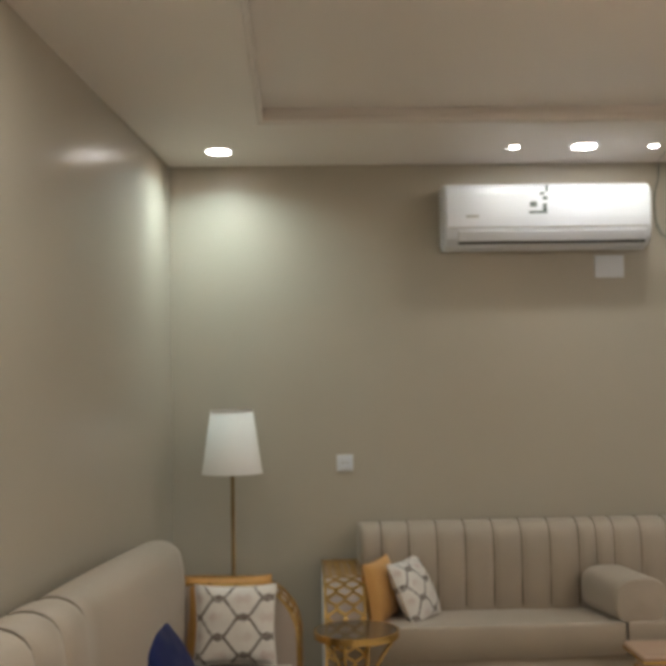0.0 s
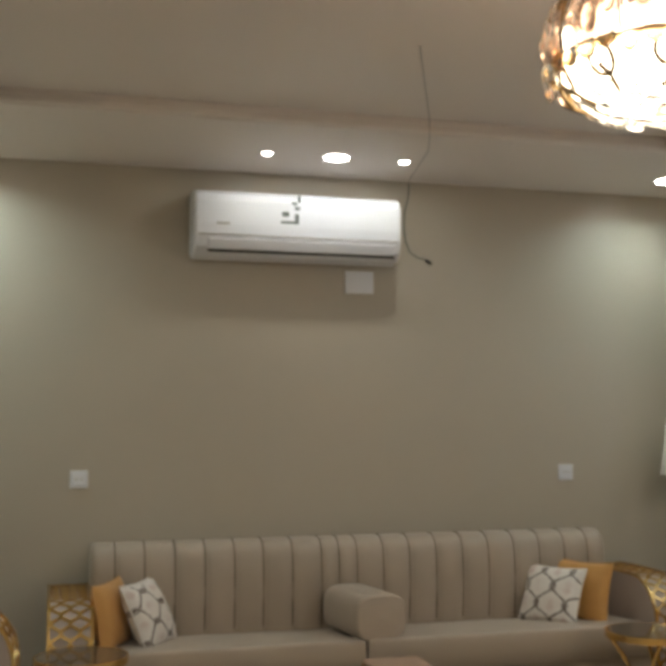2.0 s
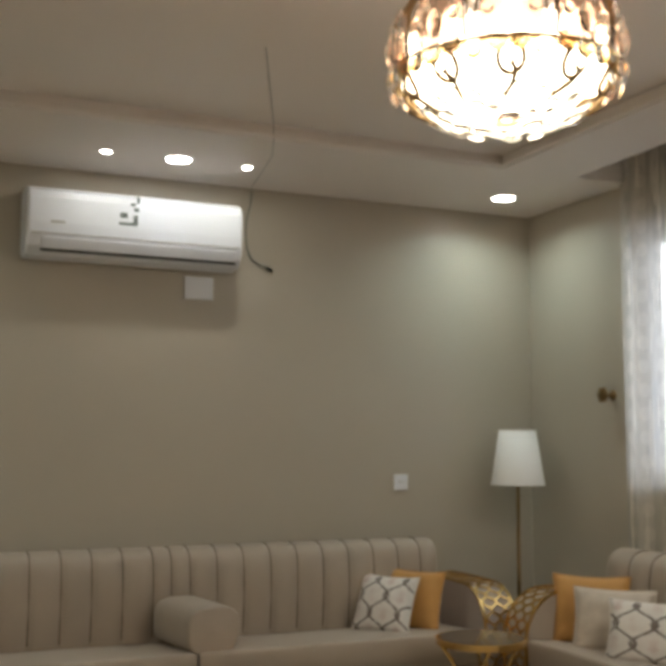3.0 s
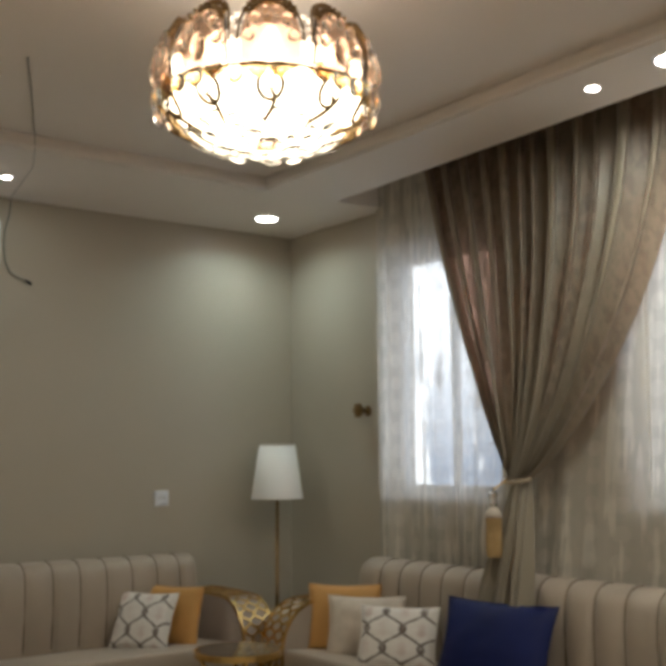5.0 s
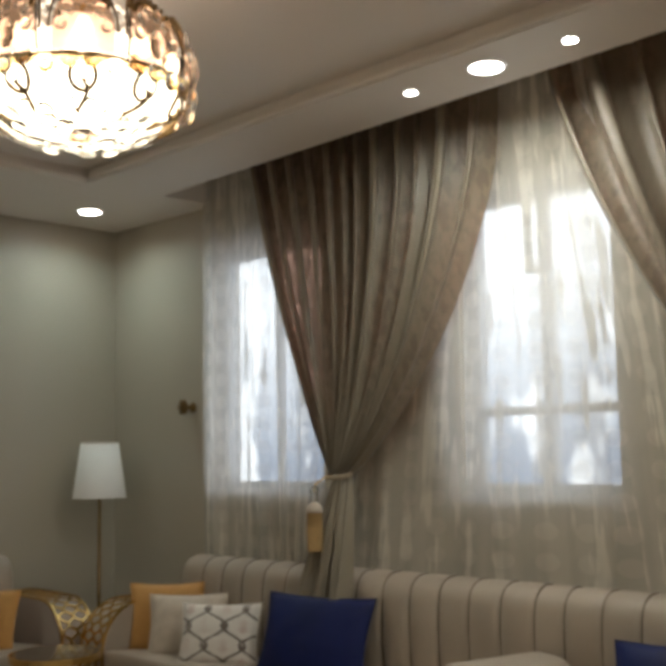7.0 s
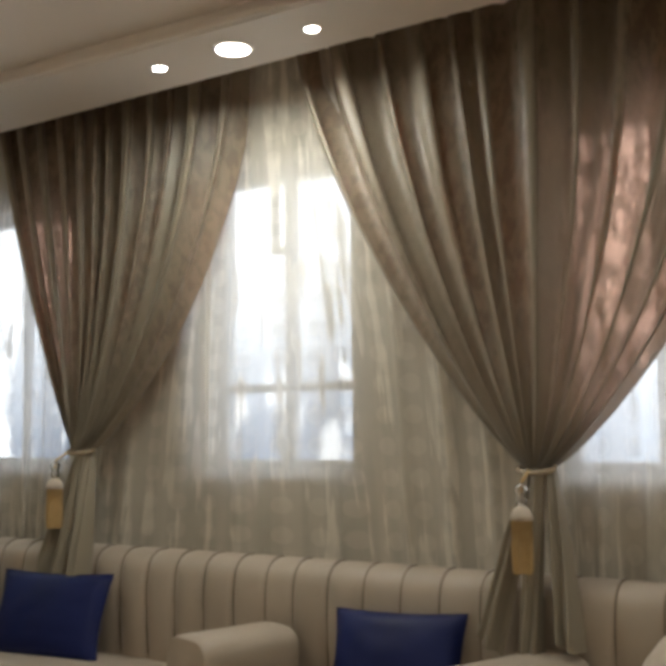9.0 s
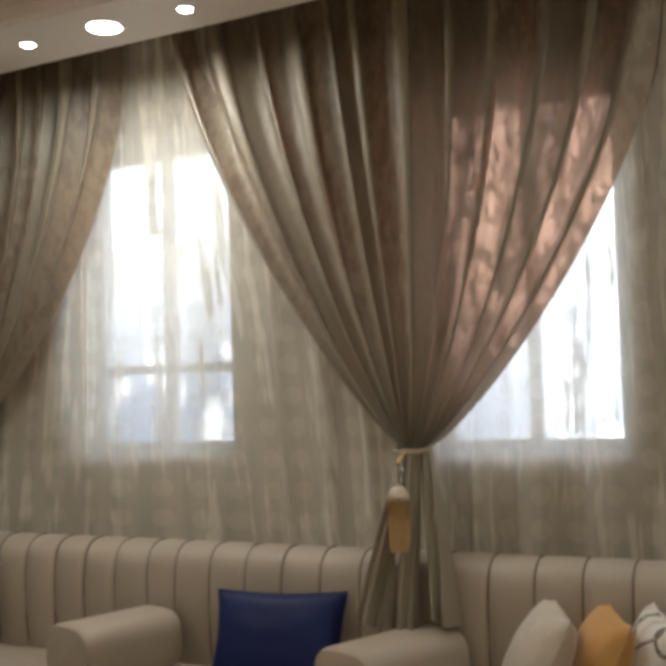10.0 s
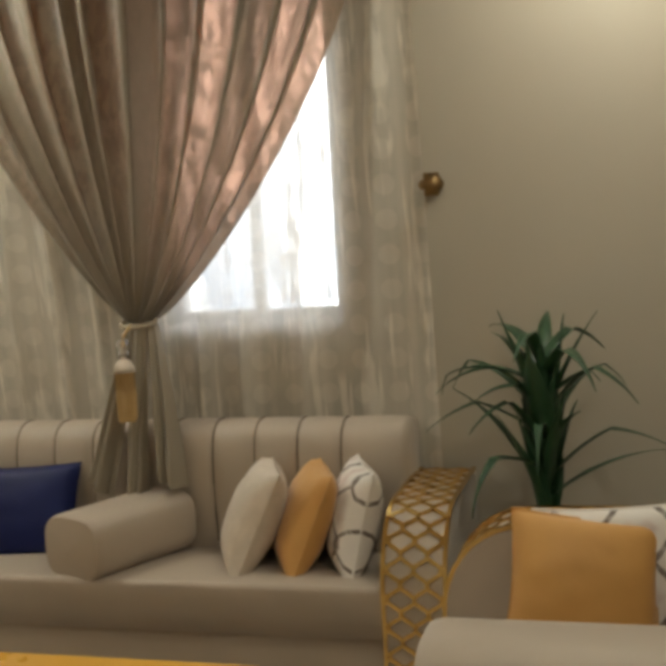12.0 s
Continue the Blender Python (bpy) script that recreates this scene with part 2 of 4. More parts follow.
def base(name, x=0.0, y=0.0, z=0.0, turn=0.0):
    ob = new(name)
    ob.matrix_world = pose(x, y, z, 0, 0, turn)
    return ob


def box(bm, x0, x1, y0, y1, z0, z1, bevel=0.0, seg=2):
    r = bmesh.ops.create_cube(bm, size=1.0)
    vs = r["verts"]
    bmesh.ops.transform(bm, matrix=Matrix.Translation(((x0 + x1) / 2, (y0 + y1) / 2, (z0 + z1) / 2)) @ Matrix.Diagonal((abs(x1 - x0), abs(y1 - y0), abs(z1 - z0), 1)), verts=vs)
    if bevel:
        es = list({e for v in vs for e in v.link_edges})
        bmesh.ops.bevel(bm, geom=es, offset=bevel, segments=seg, profile=0.5, affect="EDGES")
    return bm


def boxed(*a, **k):
    return box(bmesh.new(), *a, **k)


def turned(bm, profile, cx=0.0, cy=0.0, seg=32, caps=True):
    """A lathe: profile of (radius, z)."""
    rings = []
    for r, z in profile:
        rings.append([bm.verts.new((cx + r * math.cos(2 * math.pi * k / seg), cy + r * math.sin(2 * math.pi * k / seg), z)) for k in range(seg)])
    for a, b in zip(rings, rings[1:]):
        for k in range(seg):
            bm.faces.new((a[k], a[(k + 1) % seg], b[(k + 1) % seg], b[k]))
    if caps:
        bm.faces.new(rings[0][::-1])
        bm.faces.new(rings[-1])
    return bm


def tube(bm, pts, r, seg=8):
    pts = [Vector(p) for p in pts]
    rings = []
    for i, p in enumerate(pts):
        d = (pts[min(i + 1, len(pts) - 1)] - pts[max(i - 1, 0)]).normalized()
        q = d.to_track_quat("Z", "Y")
        rr = r[i] if isinstance(r, (list, tuple)) else r
        rings.append([bm.verts.new(p + q @ Vector((rr * math.cos(2 * math.pi * k / seg), rr * math.sin(2 * math.pi * k / seg), 0))) for k in range(seg)])
    for a, b in zip(rings, rings[1:]):
        for k in range(seg):
            bm.faces.new((a[k], a[(k + 1) % seg], b[(k + 1) % seg], b[k]))
    bm.faces.new(rings[0][::-1])
    bm.faces.new(rings[-1])
    return bm


def sheet(bm, nu, nv, f, uv=None):
    """A grid surface: f(i/nu, j/nv) -> point."""
    vs = [[bm.verts.new(f(i / nu, j / nv)) for j in range(nv + 1)] for i in range(nu + 1)]
    layer = bm.loops.layers.uv.verify() if uv else None
    for i in range(nu):
        for j in range(nv):
            fc = bm.faces.new((vs[i][j], vs[i + 1][j], vs[i + 1][j + 1], vs[i][j + 1]))
            if uv:
                for lp, (a, b) in zip(fc.loops, ((i, j), (i + 1, j), (i + 1, j + 1), (i, j + 1))):
                    lp[layer].uv = uv(a / nu, b / nv)
    return bm


def structure(ob, label, category):
    return tagged(ob, label, category, kind="structure")


# ---------------------------------------------------------------- room shell
T = 0.22
SKEW = 4.5          # the side wall runs a little out of square


def west_wall():
    bm = boxed(-T, 0.0, -D - 0.6, 0.0, 0.0, TOP + 0.2)
    bmesh.ops.transform(bm, matrix=pose(-W - 0.012, 0, 0, 0, 0, -SKEW), verts=bm.verts)
    return part("wall_west", bm, WALL_GLOSS)


structure(part("floor", boxed(-W - 0.9, T, -D - T, T, -0.12, 0.0), CARPET), "beige carpeted floor of the sitting room", "floor")
structure(part("wall_north", boxed(-W - 0.9, T, 0.0, T, 0.0, TOP + 0.2), WALL), "olive beige painted wall with satin sheen", "wall")
structure(west_wall(), "olive beige satin painted wall behind the sofa", "wall")
structure(part("wall_south", boxed(-W - 0.9, T, -D - T, -D, 0.0, TOP + 0.2), WALL), "olive beige painted wall behind the plant", "wall")

WINS = [(-1.74, -0.88), (-3.29, -2.55), (-4.795, -4.115)]
SILL, HEAD = 1.17, 2.43
bm = bmesh.new()
edges = [-D] + [v for w in sorted(WINS) for v in w] + [0.0]
for a, b in zip(edges[::2], edges[1::2]):
    box(bm, 0.0, T, a, b, 0.0, TOP + 0.2)
for a, b in WINS:
    box(bm, 0.0, T, a, b, 0.0, SILL)
    box(bm, 0.0, T, a, b, HEAD, TOP + 0.2)
structure(part("wall_east", bm, WALL), "olive beige wall with three tall window openings", "wall")

# ceiling: soffit ring with a curtain recess, riser and raised tray
TX0, TX1, TY0, TY1 = -3.82, -0.765, -D + 0.9, -0.90
PX, PY0, PY1 = -0.335, -5.12, -0.925
bm = bmesh.new()
box(bm, -W - 0.6, PX, TY1, 0.0, H, TOP + 0.2)
box(bm, PX, 0.0, PY1, 0.0, H, TOP + 0.2)
box(bm, -W - 0.6, PX, -D, TY0, H, TOP + 0.2)
box(bm, PX, 0.0, -D, PY0, H, TOP + 0.2)
box(bm, -W - 0.6, TX0, TY0, TY1, H, TOP + 0.2)
box(bm, TX1, -0.50, TY0, TY1, H, TOP + 0.2)
prism = [[bm.verts.new((x, y, z)) for x, y in ((-0.50, TY0), (-0.47, TY0), (-0.47, PY0), (PX, PY1), (PX, TY1), (-0.50, TY1))] for z in (H, TOP + 0.2)]
bm.faces.new(prism[0][::-1])
bm.faces.new(prism[1])
for k in range(6):
    bm.faces.new((prism[0][k], prism[0][(k + 1) % 6], prism[1][(k + 1) % 6], prism[1][k]))
box(bm, -0.47, 0.0, PY0, PY1, H + 0.18, TOP + 0.2)
box(bm, TX0, TX1, TY0, TY1, TOP, TOP + 0.2)
# slim moulding along the lower edge of the tray
c = 0.022
for a in ((TX0, TX1, TY1 - c, TY1), (TX0, TX1, TY0, TY0 + c), (TX0, TX0 + c, TY0 + c, TY1 - c), (TX1 - c, TX1, TY0 + c, TY1 - c)):
    box(bm, *a, H + 0.004, H + 0.03, 0.006, 2)
structure(part("ceiling", bm, CEIL), "off-white gypsum ceiling with a raised tray", "ceiling")


def window(k, y0, y1):
    ob = structure(base("window_%d" % k, 0.13, (y0 + y1) / 2, SILL), "white aluminium window behind sheer curtains", "window")
    w, h = (y1 - y0) / 2, HEAD - SILL
    bm = bmesh.new()
    f = 0.045
    box(bm, -0.03, 0.03, -w, -w + f, 0, h, 0.004, 1)
    box(bm, -0.03, 0.03, w - f, w, 0, h, 0.004, 1)
    box(bm, -0.03, 0.03, -w + f, w - f, 0, f, 0.004, 1)
    box(bm, -0.03, 0.03, -w + f, w - f, h - f, h, 0.004, 1)
    part("window_frame", bm, FRAME, ob)
    mw = (0.012, 0.022, 0.022)[k - 1]
    part("mullion", boxed(-0.025, 0.025, -mw, mw, f, h - f, 0.003, 1), FRAME, ob)
    if k == 2:
        part("transom", boxed(-0.024, 0.024, -w + f, w - f, 0.325, 0.36, 0.003, 1), FRAME, ob)
        for y in (-0.045, 0.05):
            part("vent_stile", boxed(-0.075, -0.028, y - 0.007, y + 0.007, 0.90, h - f, 0.003, 1), GREY, ob)
        part("vent_rail", boxed(-0.075, -0.028, -0.038, 0.043, 0.90, 0.925, 0.003, 1), GREY, ob)
    for s in (-1, 1):
        g = part("pane", boxed(-0.004, 0.004, min(s * 0.012, s * (w - f)), max(s * 0.012, s * (w - f)), f, h - f), GLASS, ob)
        g.visible_shadow = False
    part("window_sill", boxed(-0.15, 0.06, -w, w, -0.03, 0.002, 0.004, 1), FRAME, ob)


for k, (a, b) in enumerate(WINS):
    window(k + 1, a, b)
# the unseen upper part is added to keep direct sun off the windows
bm = sheet(bmesh.new(), 1, 1, lambda u, v: (1.6, -8 + 10 * u, -0.5 + 8.0 * v))
structure(part("backdrop", bm, outside_material()), "hazy overexposed daylight outside the windows", "backdrop")
structure(part("ground", boxed(T, 60, -40, 40, -0.3, -0.1), CARPET), "pale ground outside the windows", "ground")


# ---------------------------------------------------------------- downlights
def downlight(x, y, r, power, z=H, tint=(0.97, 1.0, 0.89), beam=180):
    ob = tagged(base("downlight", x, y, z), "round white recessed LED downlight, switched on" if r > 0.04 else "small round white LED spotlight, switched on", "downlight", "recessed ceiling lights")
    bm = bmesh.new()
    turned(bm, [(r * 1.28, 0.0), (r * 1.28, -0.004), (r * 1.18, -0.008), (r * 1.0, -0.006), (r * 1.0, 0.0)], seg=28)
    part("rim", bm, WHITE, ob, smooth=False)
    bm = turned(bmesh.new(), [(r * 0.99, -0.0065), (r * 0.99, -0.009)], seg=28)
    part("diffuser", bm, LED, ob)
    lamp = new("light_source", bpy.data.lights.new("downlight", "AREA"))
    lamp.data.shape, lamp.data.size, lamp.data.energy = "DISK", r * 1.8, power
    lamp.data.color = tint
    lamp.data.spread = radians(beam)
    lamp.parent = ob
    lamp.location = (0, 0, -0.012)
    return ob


downlight(-4.03, -0.38, 0.058, LAMP_W * 0.66, tint=(0.78, 1.0, 0.96), beam=150)
# Unseen downlights, added by symmetry to brighten the west and south sides.
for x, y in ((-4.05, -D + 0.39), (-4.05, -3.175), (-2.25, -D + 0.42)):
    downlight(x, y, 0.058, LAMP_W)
downlight(-0.43, -0.39, 0.058, LAMP_W * 0.52, tint=(0.78, 1.0, 0.96), beam=150)
downlight(-0.60, -3.18, 0.058, LAMP_W * 1.6)
downlight(-0.43, -D + 0.39, 0.058, LAMP_W * 1.15)
downlight(-2.254, -0.423, 0.058, 0.62, tint=(0.9, 1.0, 1.0))
downlight(-1.912, -0.423, 0.024, 0.85)
# All but the first are unseen, placed by symmetry as extra fill.
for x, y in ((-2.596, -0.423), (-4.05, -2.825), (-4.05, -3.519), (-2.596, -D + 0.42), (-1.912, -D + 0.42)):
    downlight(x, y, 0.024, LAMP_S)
for y in (-2.834, -3.519):
    downlight(-0.60, y, 0.024, LAMP_S * 3)


# ---------------------------------------------------------------- wall things
def air_conditioner(x0, x1, z0, z1):
    ob = tagged(base("air_conditioner", (x0 + x1) / 2, 0, z0), "white split air conditioner high on the wall", "air conditioner")
    w, h, d = (x1 - x0) / 2, z1 - z0, 0.205
    prof = [(0, 0.03), (-0.06, 0.0), (-0.14, 0.012), (-0.185, 0.05), (-0.2, 0.10), (-d, 0.16), (-d, h - 0.06), (-d + 0.012, h - 0.025), (-d + 0.045, h - 0.004), (-d + 0.08, h), (0, h)]
    bm = bmesh.new()
    n = len(prof)
    sides = []
    for x, k in ((-w, 0.94), (-w + 0.012, 1.0), (w - 0.012, 1.0), (w, 0.94)):
        sides.append([bm.verts.new((x, y * k, z if k == 1.0 else h / 2 + (z - h / 2) * 0.97)) for y, z in prof])
    for a, b in zip(sides, sides[1:]):
        for k in range(n):
            bm.faces.new((a[k], a[(k + 1) % n], b[(k + 1) % n], b[k]))
    bm.faces.new(sides[0][::-1])
    bm.faces.new(sides[-1])
    bmesh.ops.recalc_face_normals(bm, faces=bm.faces)
    body = part("body", bm, WHITE, ob, smooth=False)
    m = body.modifiers.new("soft", "BEVEL")
    m.width, m.segments, m.limit_method, m.angle_limit = 0.006, 2, "ANGLE", radians(25)
    part("panel_seam", boxed(-w + 0.02, w - 0.02, -d - 0.002, -d + 0.004, 0.105, 0.111), GREY, ob)
    flap = boxed(-w + 0.07, w - 0.035, -0.012, 0.0, -0.028, 0.028, 0.005)
    bmesh.ops.transform(flap, matrix=pose(0, -0.186, 0.068, 22), verts=flap.verts)
    part("louvre", flap, WHITE, ob)
    slot = boxed(-w + 0.07, w - 0.035, -0.006, 0.0, -0.006, 0.006)
    bmesh.ops.transform(slot, matrix=pose(0, -0.178, 0.034, 40), verts=slot.verts)
    part("air_slot", slot, DARK, ob)
    # unreadable printed sticker and badge, as plain bars
    for a, b, c0, c1 in ((-0.09, 0.0, 0.175, 0.188), (-0.02, 0.0, 0.188, 0.225), (-0.085, -0.05, 0.21, 0.235), (-0.02, 0.005, 0.245, 0.262), (-0.035, -0.01, 0.27, 0.285), (-0.005, 0.01, 0.285, 0.318)):
        part("sticker_bar", boxed(a - 0.01, b - 0.01, -d - 0.0025, -d + 0.001, c0, c1), PRINT, ob)
    part("badge", boxed(-w + 0.11, -w + 0.175, -d - 0.0025, -d + 0.001, 0.158, 0.17), GREY, ob)
    return ob


air_conditioner(-2.912, -1.852, 2.218, 2.556)


def plate(x, z, w, h, label, name="socket", rocker=True):
    ob = tagged(base(name, x, 0, z), label, "socket" if rocker else "cover plate")
    bm = boxed(-w / 2, w / 2, -0.011, 0.0, -h / 2, h / 2, 0.004)
    part("face_plate", bm, WHITE, ob)
    if rocker:
        part("insert", boxed(-w * 0.36, w * 0.36, -0.014, -0.009, -h * 0.34, h * 0.34, 0.002, 1), WHITE, ob)
        for s in (-1, 1):
            part("pin_hole", boxed(s * 0.012 - 0.004, s * 0.012 + 0.004, -0.0148, -0.013, -0.004, 0.006), GREY, ob)
    return ob


plate(-2.022, 2.14, 0.155, 0.118, "blank beige cover plate on the wall", "cover_plate", False)
plate(-3.427, 1.143, 0.086, 0.086, "square white wall socket")
plate(-0.861, 1.143, 0.086, 0.086, "square white wall socket")

cable = tagged(base("loose_cable", -1.70, -0.012, 2.26), "thin grey cable run over the ceiling and hanging loose", "cable")
pts = [(-0.61, -1.75, TOP - 2.264), (-0.27, -0.925, TOP - 2.264), (-0.26, -0.90, H - 2.268), (-0.17, -0.64, H - 2.264), (-0.055, -0.02, H - 2.264), (-0.045, 0, H - 2.275), (-0.05, 0, 0.34), (-0.075, -0.012, 0.26), (-0.082, -0.02, 0.18), (-0.072, -0.018, 0.10), (-0.045, -0.012, 0.045), (0.0, -0.01, 0.02), (0.045, -0.004, 0.012)]
part("lead", tube(bmesh.new(), pts[5:], 0.0034, 6), PRINT, cable)
part("ceiling_run", tube(bmesh.new(), pts[:6], 0.0026, 6), GREY, cable)
part("plug_end", tube(bmesh.new(), [(0.045, 0, 0.012), (0.075, 0, -0.004)], 0.008, 8), DARK, cable)


# ---------------------------------------------------------------- sofas
def channel_back(length, seams, h0, bulge=0.022, rise=0.0):
    """Upholstered back along +x, face to -y, with vertical channels and a rolled top; stands behind y = 0."""
    bm = bmesh.new()
    cuts = sorted(set([0.0, length] + seams))
    xs = []
    for a, b in zip(cuts, cuts[1:]):
        n = max(8, min(16, int((b - a) / 0.015)))
        xs += [(a + (b - a) * k / n, math.sin(math.pi * k / n)) for k in range(n)]
    xs.append((length, 0.0))
    rows = []
    for x, s in xs:
        h = h0 + rise * (1 - x / length)
        e = min(1.0, min(x, length - x) / 0.02)
        e = math.sqrt(max(0.0, 1 - (1 - e) ** 2))
        b = bulge * (s ** 0.45)
        pr = [(-0.215 - b, 0.36), (-0.235 - b, 0.46), (-0.245 - b, 0.58), (-0.246 - b, h - 0.18), (-0.243 - b, h - 0.125), (-0.237 - b, h - 0.088)]
        for k in range(1, 9):
            a = math.pi * k / 9
            pr.append((-0.145 - (0.09 + b) * math.cos(a), h - 0.08 + (0.074 + b * 0.14) * math.sin(a)))
        pr += [(-0.055, h - 0.1), (-0.05, 0.36)]
        rows.append([bm.verts.new((x, y * (0.85 + 0.15 * e), z - 0.010 * (1 - e) * (1 if z > 0.6 else 0))) for y, z in pr])
    for a, b in zip(rows, rows[1:]):
        for k in range(len(a) - 1):
            bm.faces.new((a[k], b[k], b[k + 1], a[k + 1]))
    bm.faces.new(rows[0])
    bm.faces.new(rows[-1][::-1])
    bmesh.ops.recalc_face_normals(bm, faces=bm.faces)
    return bm


def seam_cord(x, h):
    pts = [(x, -0.236, 0.45), (x, -0.246, 0.55), (x, -0.248, h - 0.19), (x, -0.245, h - 0.125), (x, -0.239, h - 0.088)]
    for k in range(1, 7):
        a = math.pi * k / 9
        pts.append((x, -0.145 - 0.092 * math.cos(a), h - 0.08 + 0.076 * math.sin(a)))
    return tube(bmesh.new(), pts, 0.0038, 6)


def cushion_block(x0, x1, y0, y1, z0, z1, soft=0.016):
    """A seat pad with soft edges, a crowned top and a slight sag to the back."""
    bm = bmesh.new()
    nx, ny = max(6, int((x1 - x0) / 0.08)), 10

    def top(u, v):
        x, y = x0 + (x1 - x0) * u, y0 + (y1 - y0) * v
        e = min(u * (x1 - x0), (1 - u) * (x1 - x0), v * (y1 - y0) * 1.0, (1 - v) * (y1 - y0))
        r = soft
        d = 0.0 if e >= r else r - math.sqrt(max(0, r * r - (r - e) ** 2))
        return Vector((x, y, z1 - d + 0.010 * math.sin(math.pi * u) * math.sin(math.pi * v) - 0.035 * v + 0.003 * noise.noise((x * 4, y * 4, 0))))
    us = [0, soft * 0.15 / (x1 - x0), soft * 0.5 / (x1 - x0)] + [soft / (x1 - x0) + (1 - 2 * soft / (x1 - x0)) * k / nx for k in range(nx + 1)] + [1 - soft * 0.5 / (x1 - x0), 1 - soft * 0.15 / (x1 - x0), 1]
    vs_ = [0, soft * 0.15 / (y1 - y0), soft * 0.5 / (y1 - y0)] + [soft / (y1 - y0) + (1 - 2 * soft / (y1 - y0)) * k / ny for k in range(ny + 1)] + [1 - soft * 0.5 / (y1 - y0), 1 - soft * 0.15 / (y1 - y0), 1]
    g = [[bm.verts.new(top(u, v)) for v in vs_] for u in us]
    for i in range(len(us) - 1):
        for j in range(len(vs_) - 1):
            bm.faces.new((g[i][j], g[i + 1][j], g[i + 1][j + 1], g[i][j + 1]))
    rim = [g[i][0] for i in range(len(us))] + [g[-1][j] for j in range(1, len(vs_))] + [g[i][-1] for i in range(len(us) - 2, -1, -1)] + [g[0][j] for j in range(len(vs_) - 2, 0, -1)]
    mid = [bm.verts.new((v.co.x, v.co.y, z0)) for v in rim]
    for k in range(len(rim)):
        bm.faces.new((rim[k], mid[k], mid[(k + 1) % len(rim)], rim[(k + 1) % len(rim)]))
    bm.faces.new(mid[::-1])
    bmesh.ops.recalc_face_normals(bm, faces=bm.faces)
    return bm


SEAT, BACK_H, DEPTH = 0.445, 0.86, 0.70


def arm_profile(top=0.728):
    """From the floor in front, up and over to the back: (y, z)."""
    low = top - 0.228
    pr = [(-DEPTH - 0.005, 0.06), (-DEPTH - 0.005, 0.30), (-DEPTH - 0.005, low)]
    for k in range(1, 10):
        a = math.pi / 2 * k / 9
        pr.append((-DEPTH + 0.205 - 0.21 * math.cos(a), low + 0.225 * math.sin(a)))
    pr += [(-0.33, top), (-0.20, top), (-0.06, top - 0.003)]
    return pr


def along(pr, s):
    total = 0.0
    for (y0, z0), (y1, z1) in zip(pr, pr[1:]):
        d = math.hypot(y1 - y0, z1 - z0)
        if s <= total + d or (y1, z1) == pr[-1]:
            k = min(1.0, (s - total) / d)
            n = Vector((0, z0 - z1, y1 - y0)).normalized()
            return Vector((0, y0 + (y1 - y0) * k, z0 + (z1 - z0) * k)), n
        total += d


def arm(parent, x0, x1, side_mat, top):
    """A rounded arm whose curved band is laid with a gold lattice."""
    pr = arm_profile(top)
    bm = bmesh.new()
    a = [bm.verts.new((x0, y, z)) for y, z in pr] + [bm.verts.new((x0, -0.06, 0.06))]
    b = [bm.verts.new((x1, y, z)) for y, z in pr] + [bm.verts.new((x1, -0.06, 0.06))]
    n = len(a)
    for k in range(n):
        bm.faces.new((a[k], b[k], b[(k + 1) % n], a[(k + 1) % n]))
    bm.faces.new(a)
    bm.faces.new(b[::-1])
    bmesh.ops.recalc_face_normals(bm, faces=bm.faces)
    body = part("arm", bm, side_mat, parent, "velvet arm with a rounded front")
    length = sum(math.hypot(p[0] - q[0], p[1] - q[1]) for p, q in zip(pr, pr[1:]))
    w = x1 - x0
    bm = bmesh.new()
    cell, gap = 0.082, w / 4.8

    def ribbon(line, half, lift):
        prev = None
        for u, s in line:
            if not (0.004 <= u <= w - 0.004):
                prev = None
                continue
            p, nrm = along(pr, s)
            c = Vector((x0 + u, p.y, p.z))
            ring = (c, nrm)
            if prev:
                d = (c - prev[0]).normalized()
                sdv = nrm.cross(d) * half
                q = [prev[0] + sdv + nrm * lift, prev[0] - sdv + nrm * lift, c - sdv + nrm * lift, c + sdv + nrm * lift]
                lo = [prev[0] + sdv, prev[0] - sdv, c - sdv, c + sdv]
                v = [bm.verts.new(x) for x in q + lo]
                bm.faces.new(v[:4])
                bm.faces.new((v[0], v[3], v[7], v[4]))
                bm.faces.new((v[2], v[1], v[5], v[6]))
            prev = ring
    steps = int(length / 0.007)
    for k in range(0, 6):
        sway = 0.57 * gap * (1 if k % 2 else -1)
        n_ = int(length / 0.0065)
        line = []
        for i in range(n_ + 1):
            q = 0.012 + (length - 0.024) * i / n_
            line.append((k * gap + 0.5 * (w - 5 * gap) + sway * math.cos(2 * math.pi * q / cell), q))
        ribbon(line, 0.0058, 0.005 if k % 2 else 0.0068)
    part("gold_lattice", bm, GOLD, body, "gold trellis fretwork over the arm front")
    bm = bmesh.new()
    for x in (x0 - 0.002, x1 - 0.012 + 0.002):
        prev = None
        for i in range(steps + 1):
            p, nrm = along(pr, length * i / steps)
            q = [bm.verts.new(Vector((xx, p.y, p.z)) + nrm * o) for xx, o in ((x, -0.004), (x, 0.008), (x + 0.012, 0.008), (x + 0.012, -0.004))]
            if prev:
                for m in range(4):
                    bm.faces.new((prev[m], prev[(m + 1) % 4], q[(m + 1) % 4], q[m]))
            prev = q
    bmesh.ops.recalc_face_normals(bm, faces=bm.faces)
    part("gold_edge", bm, GOLD, body, "polished gold edge strip")
    return body


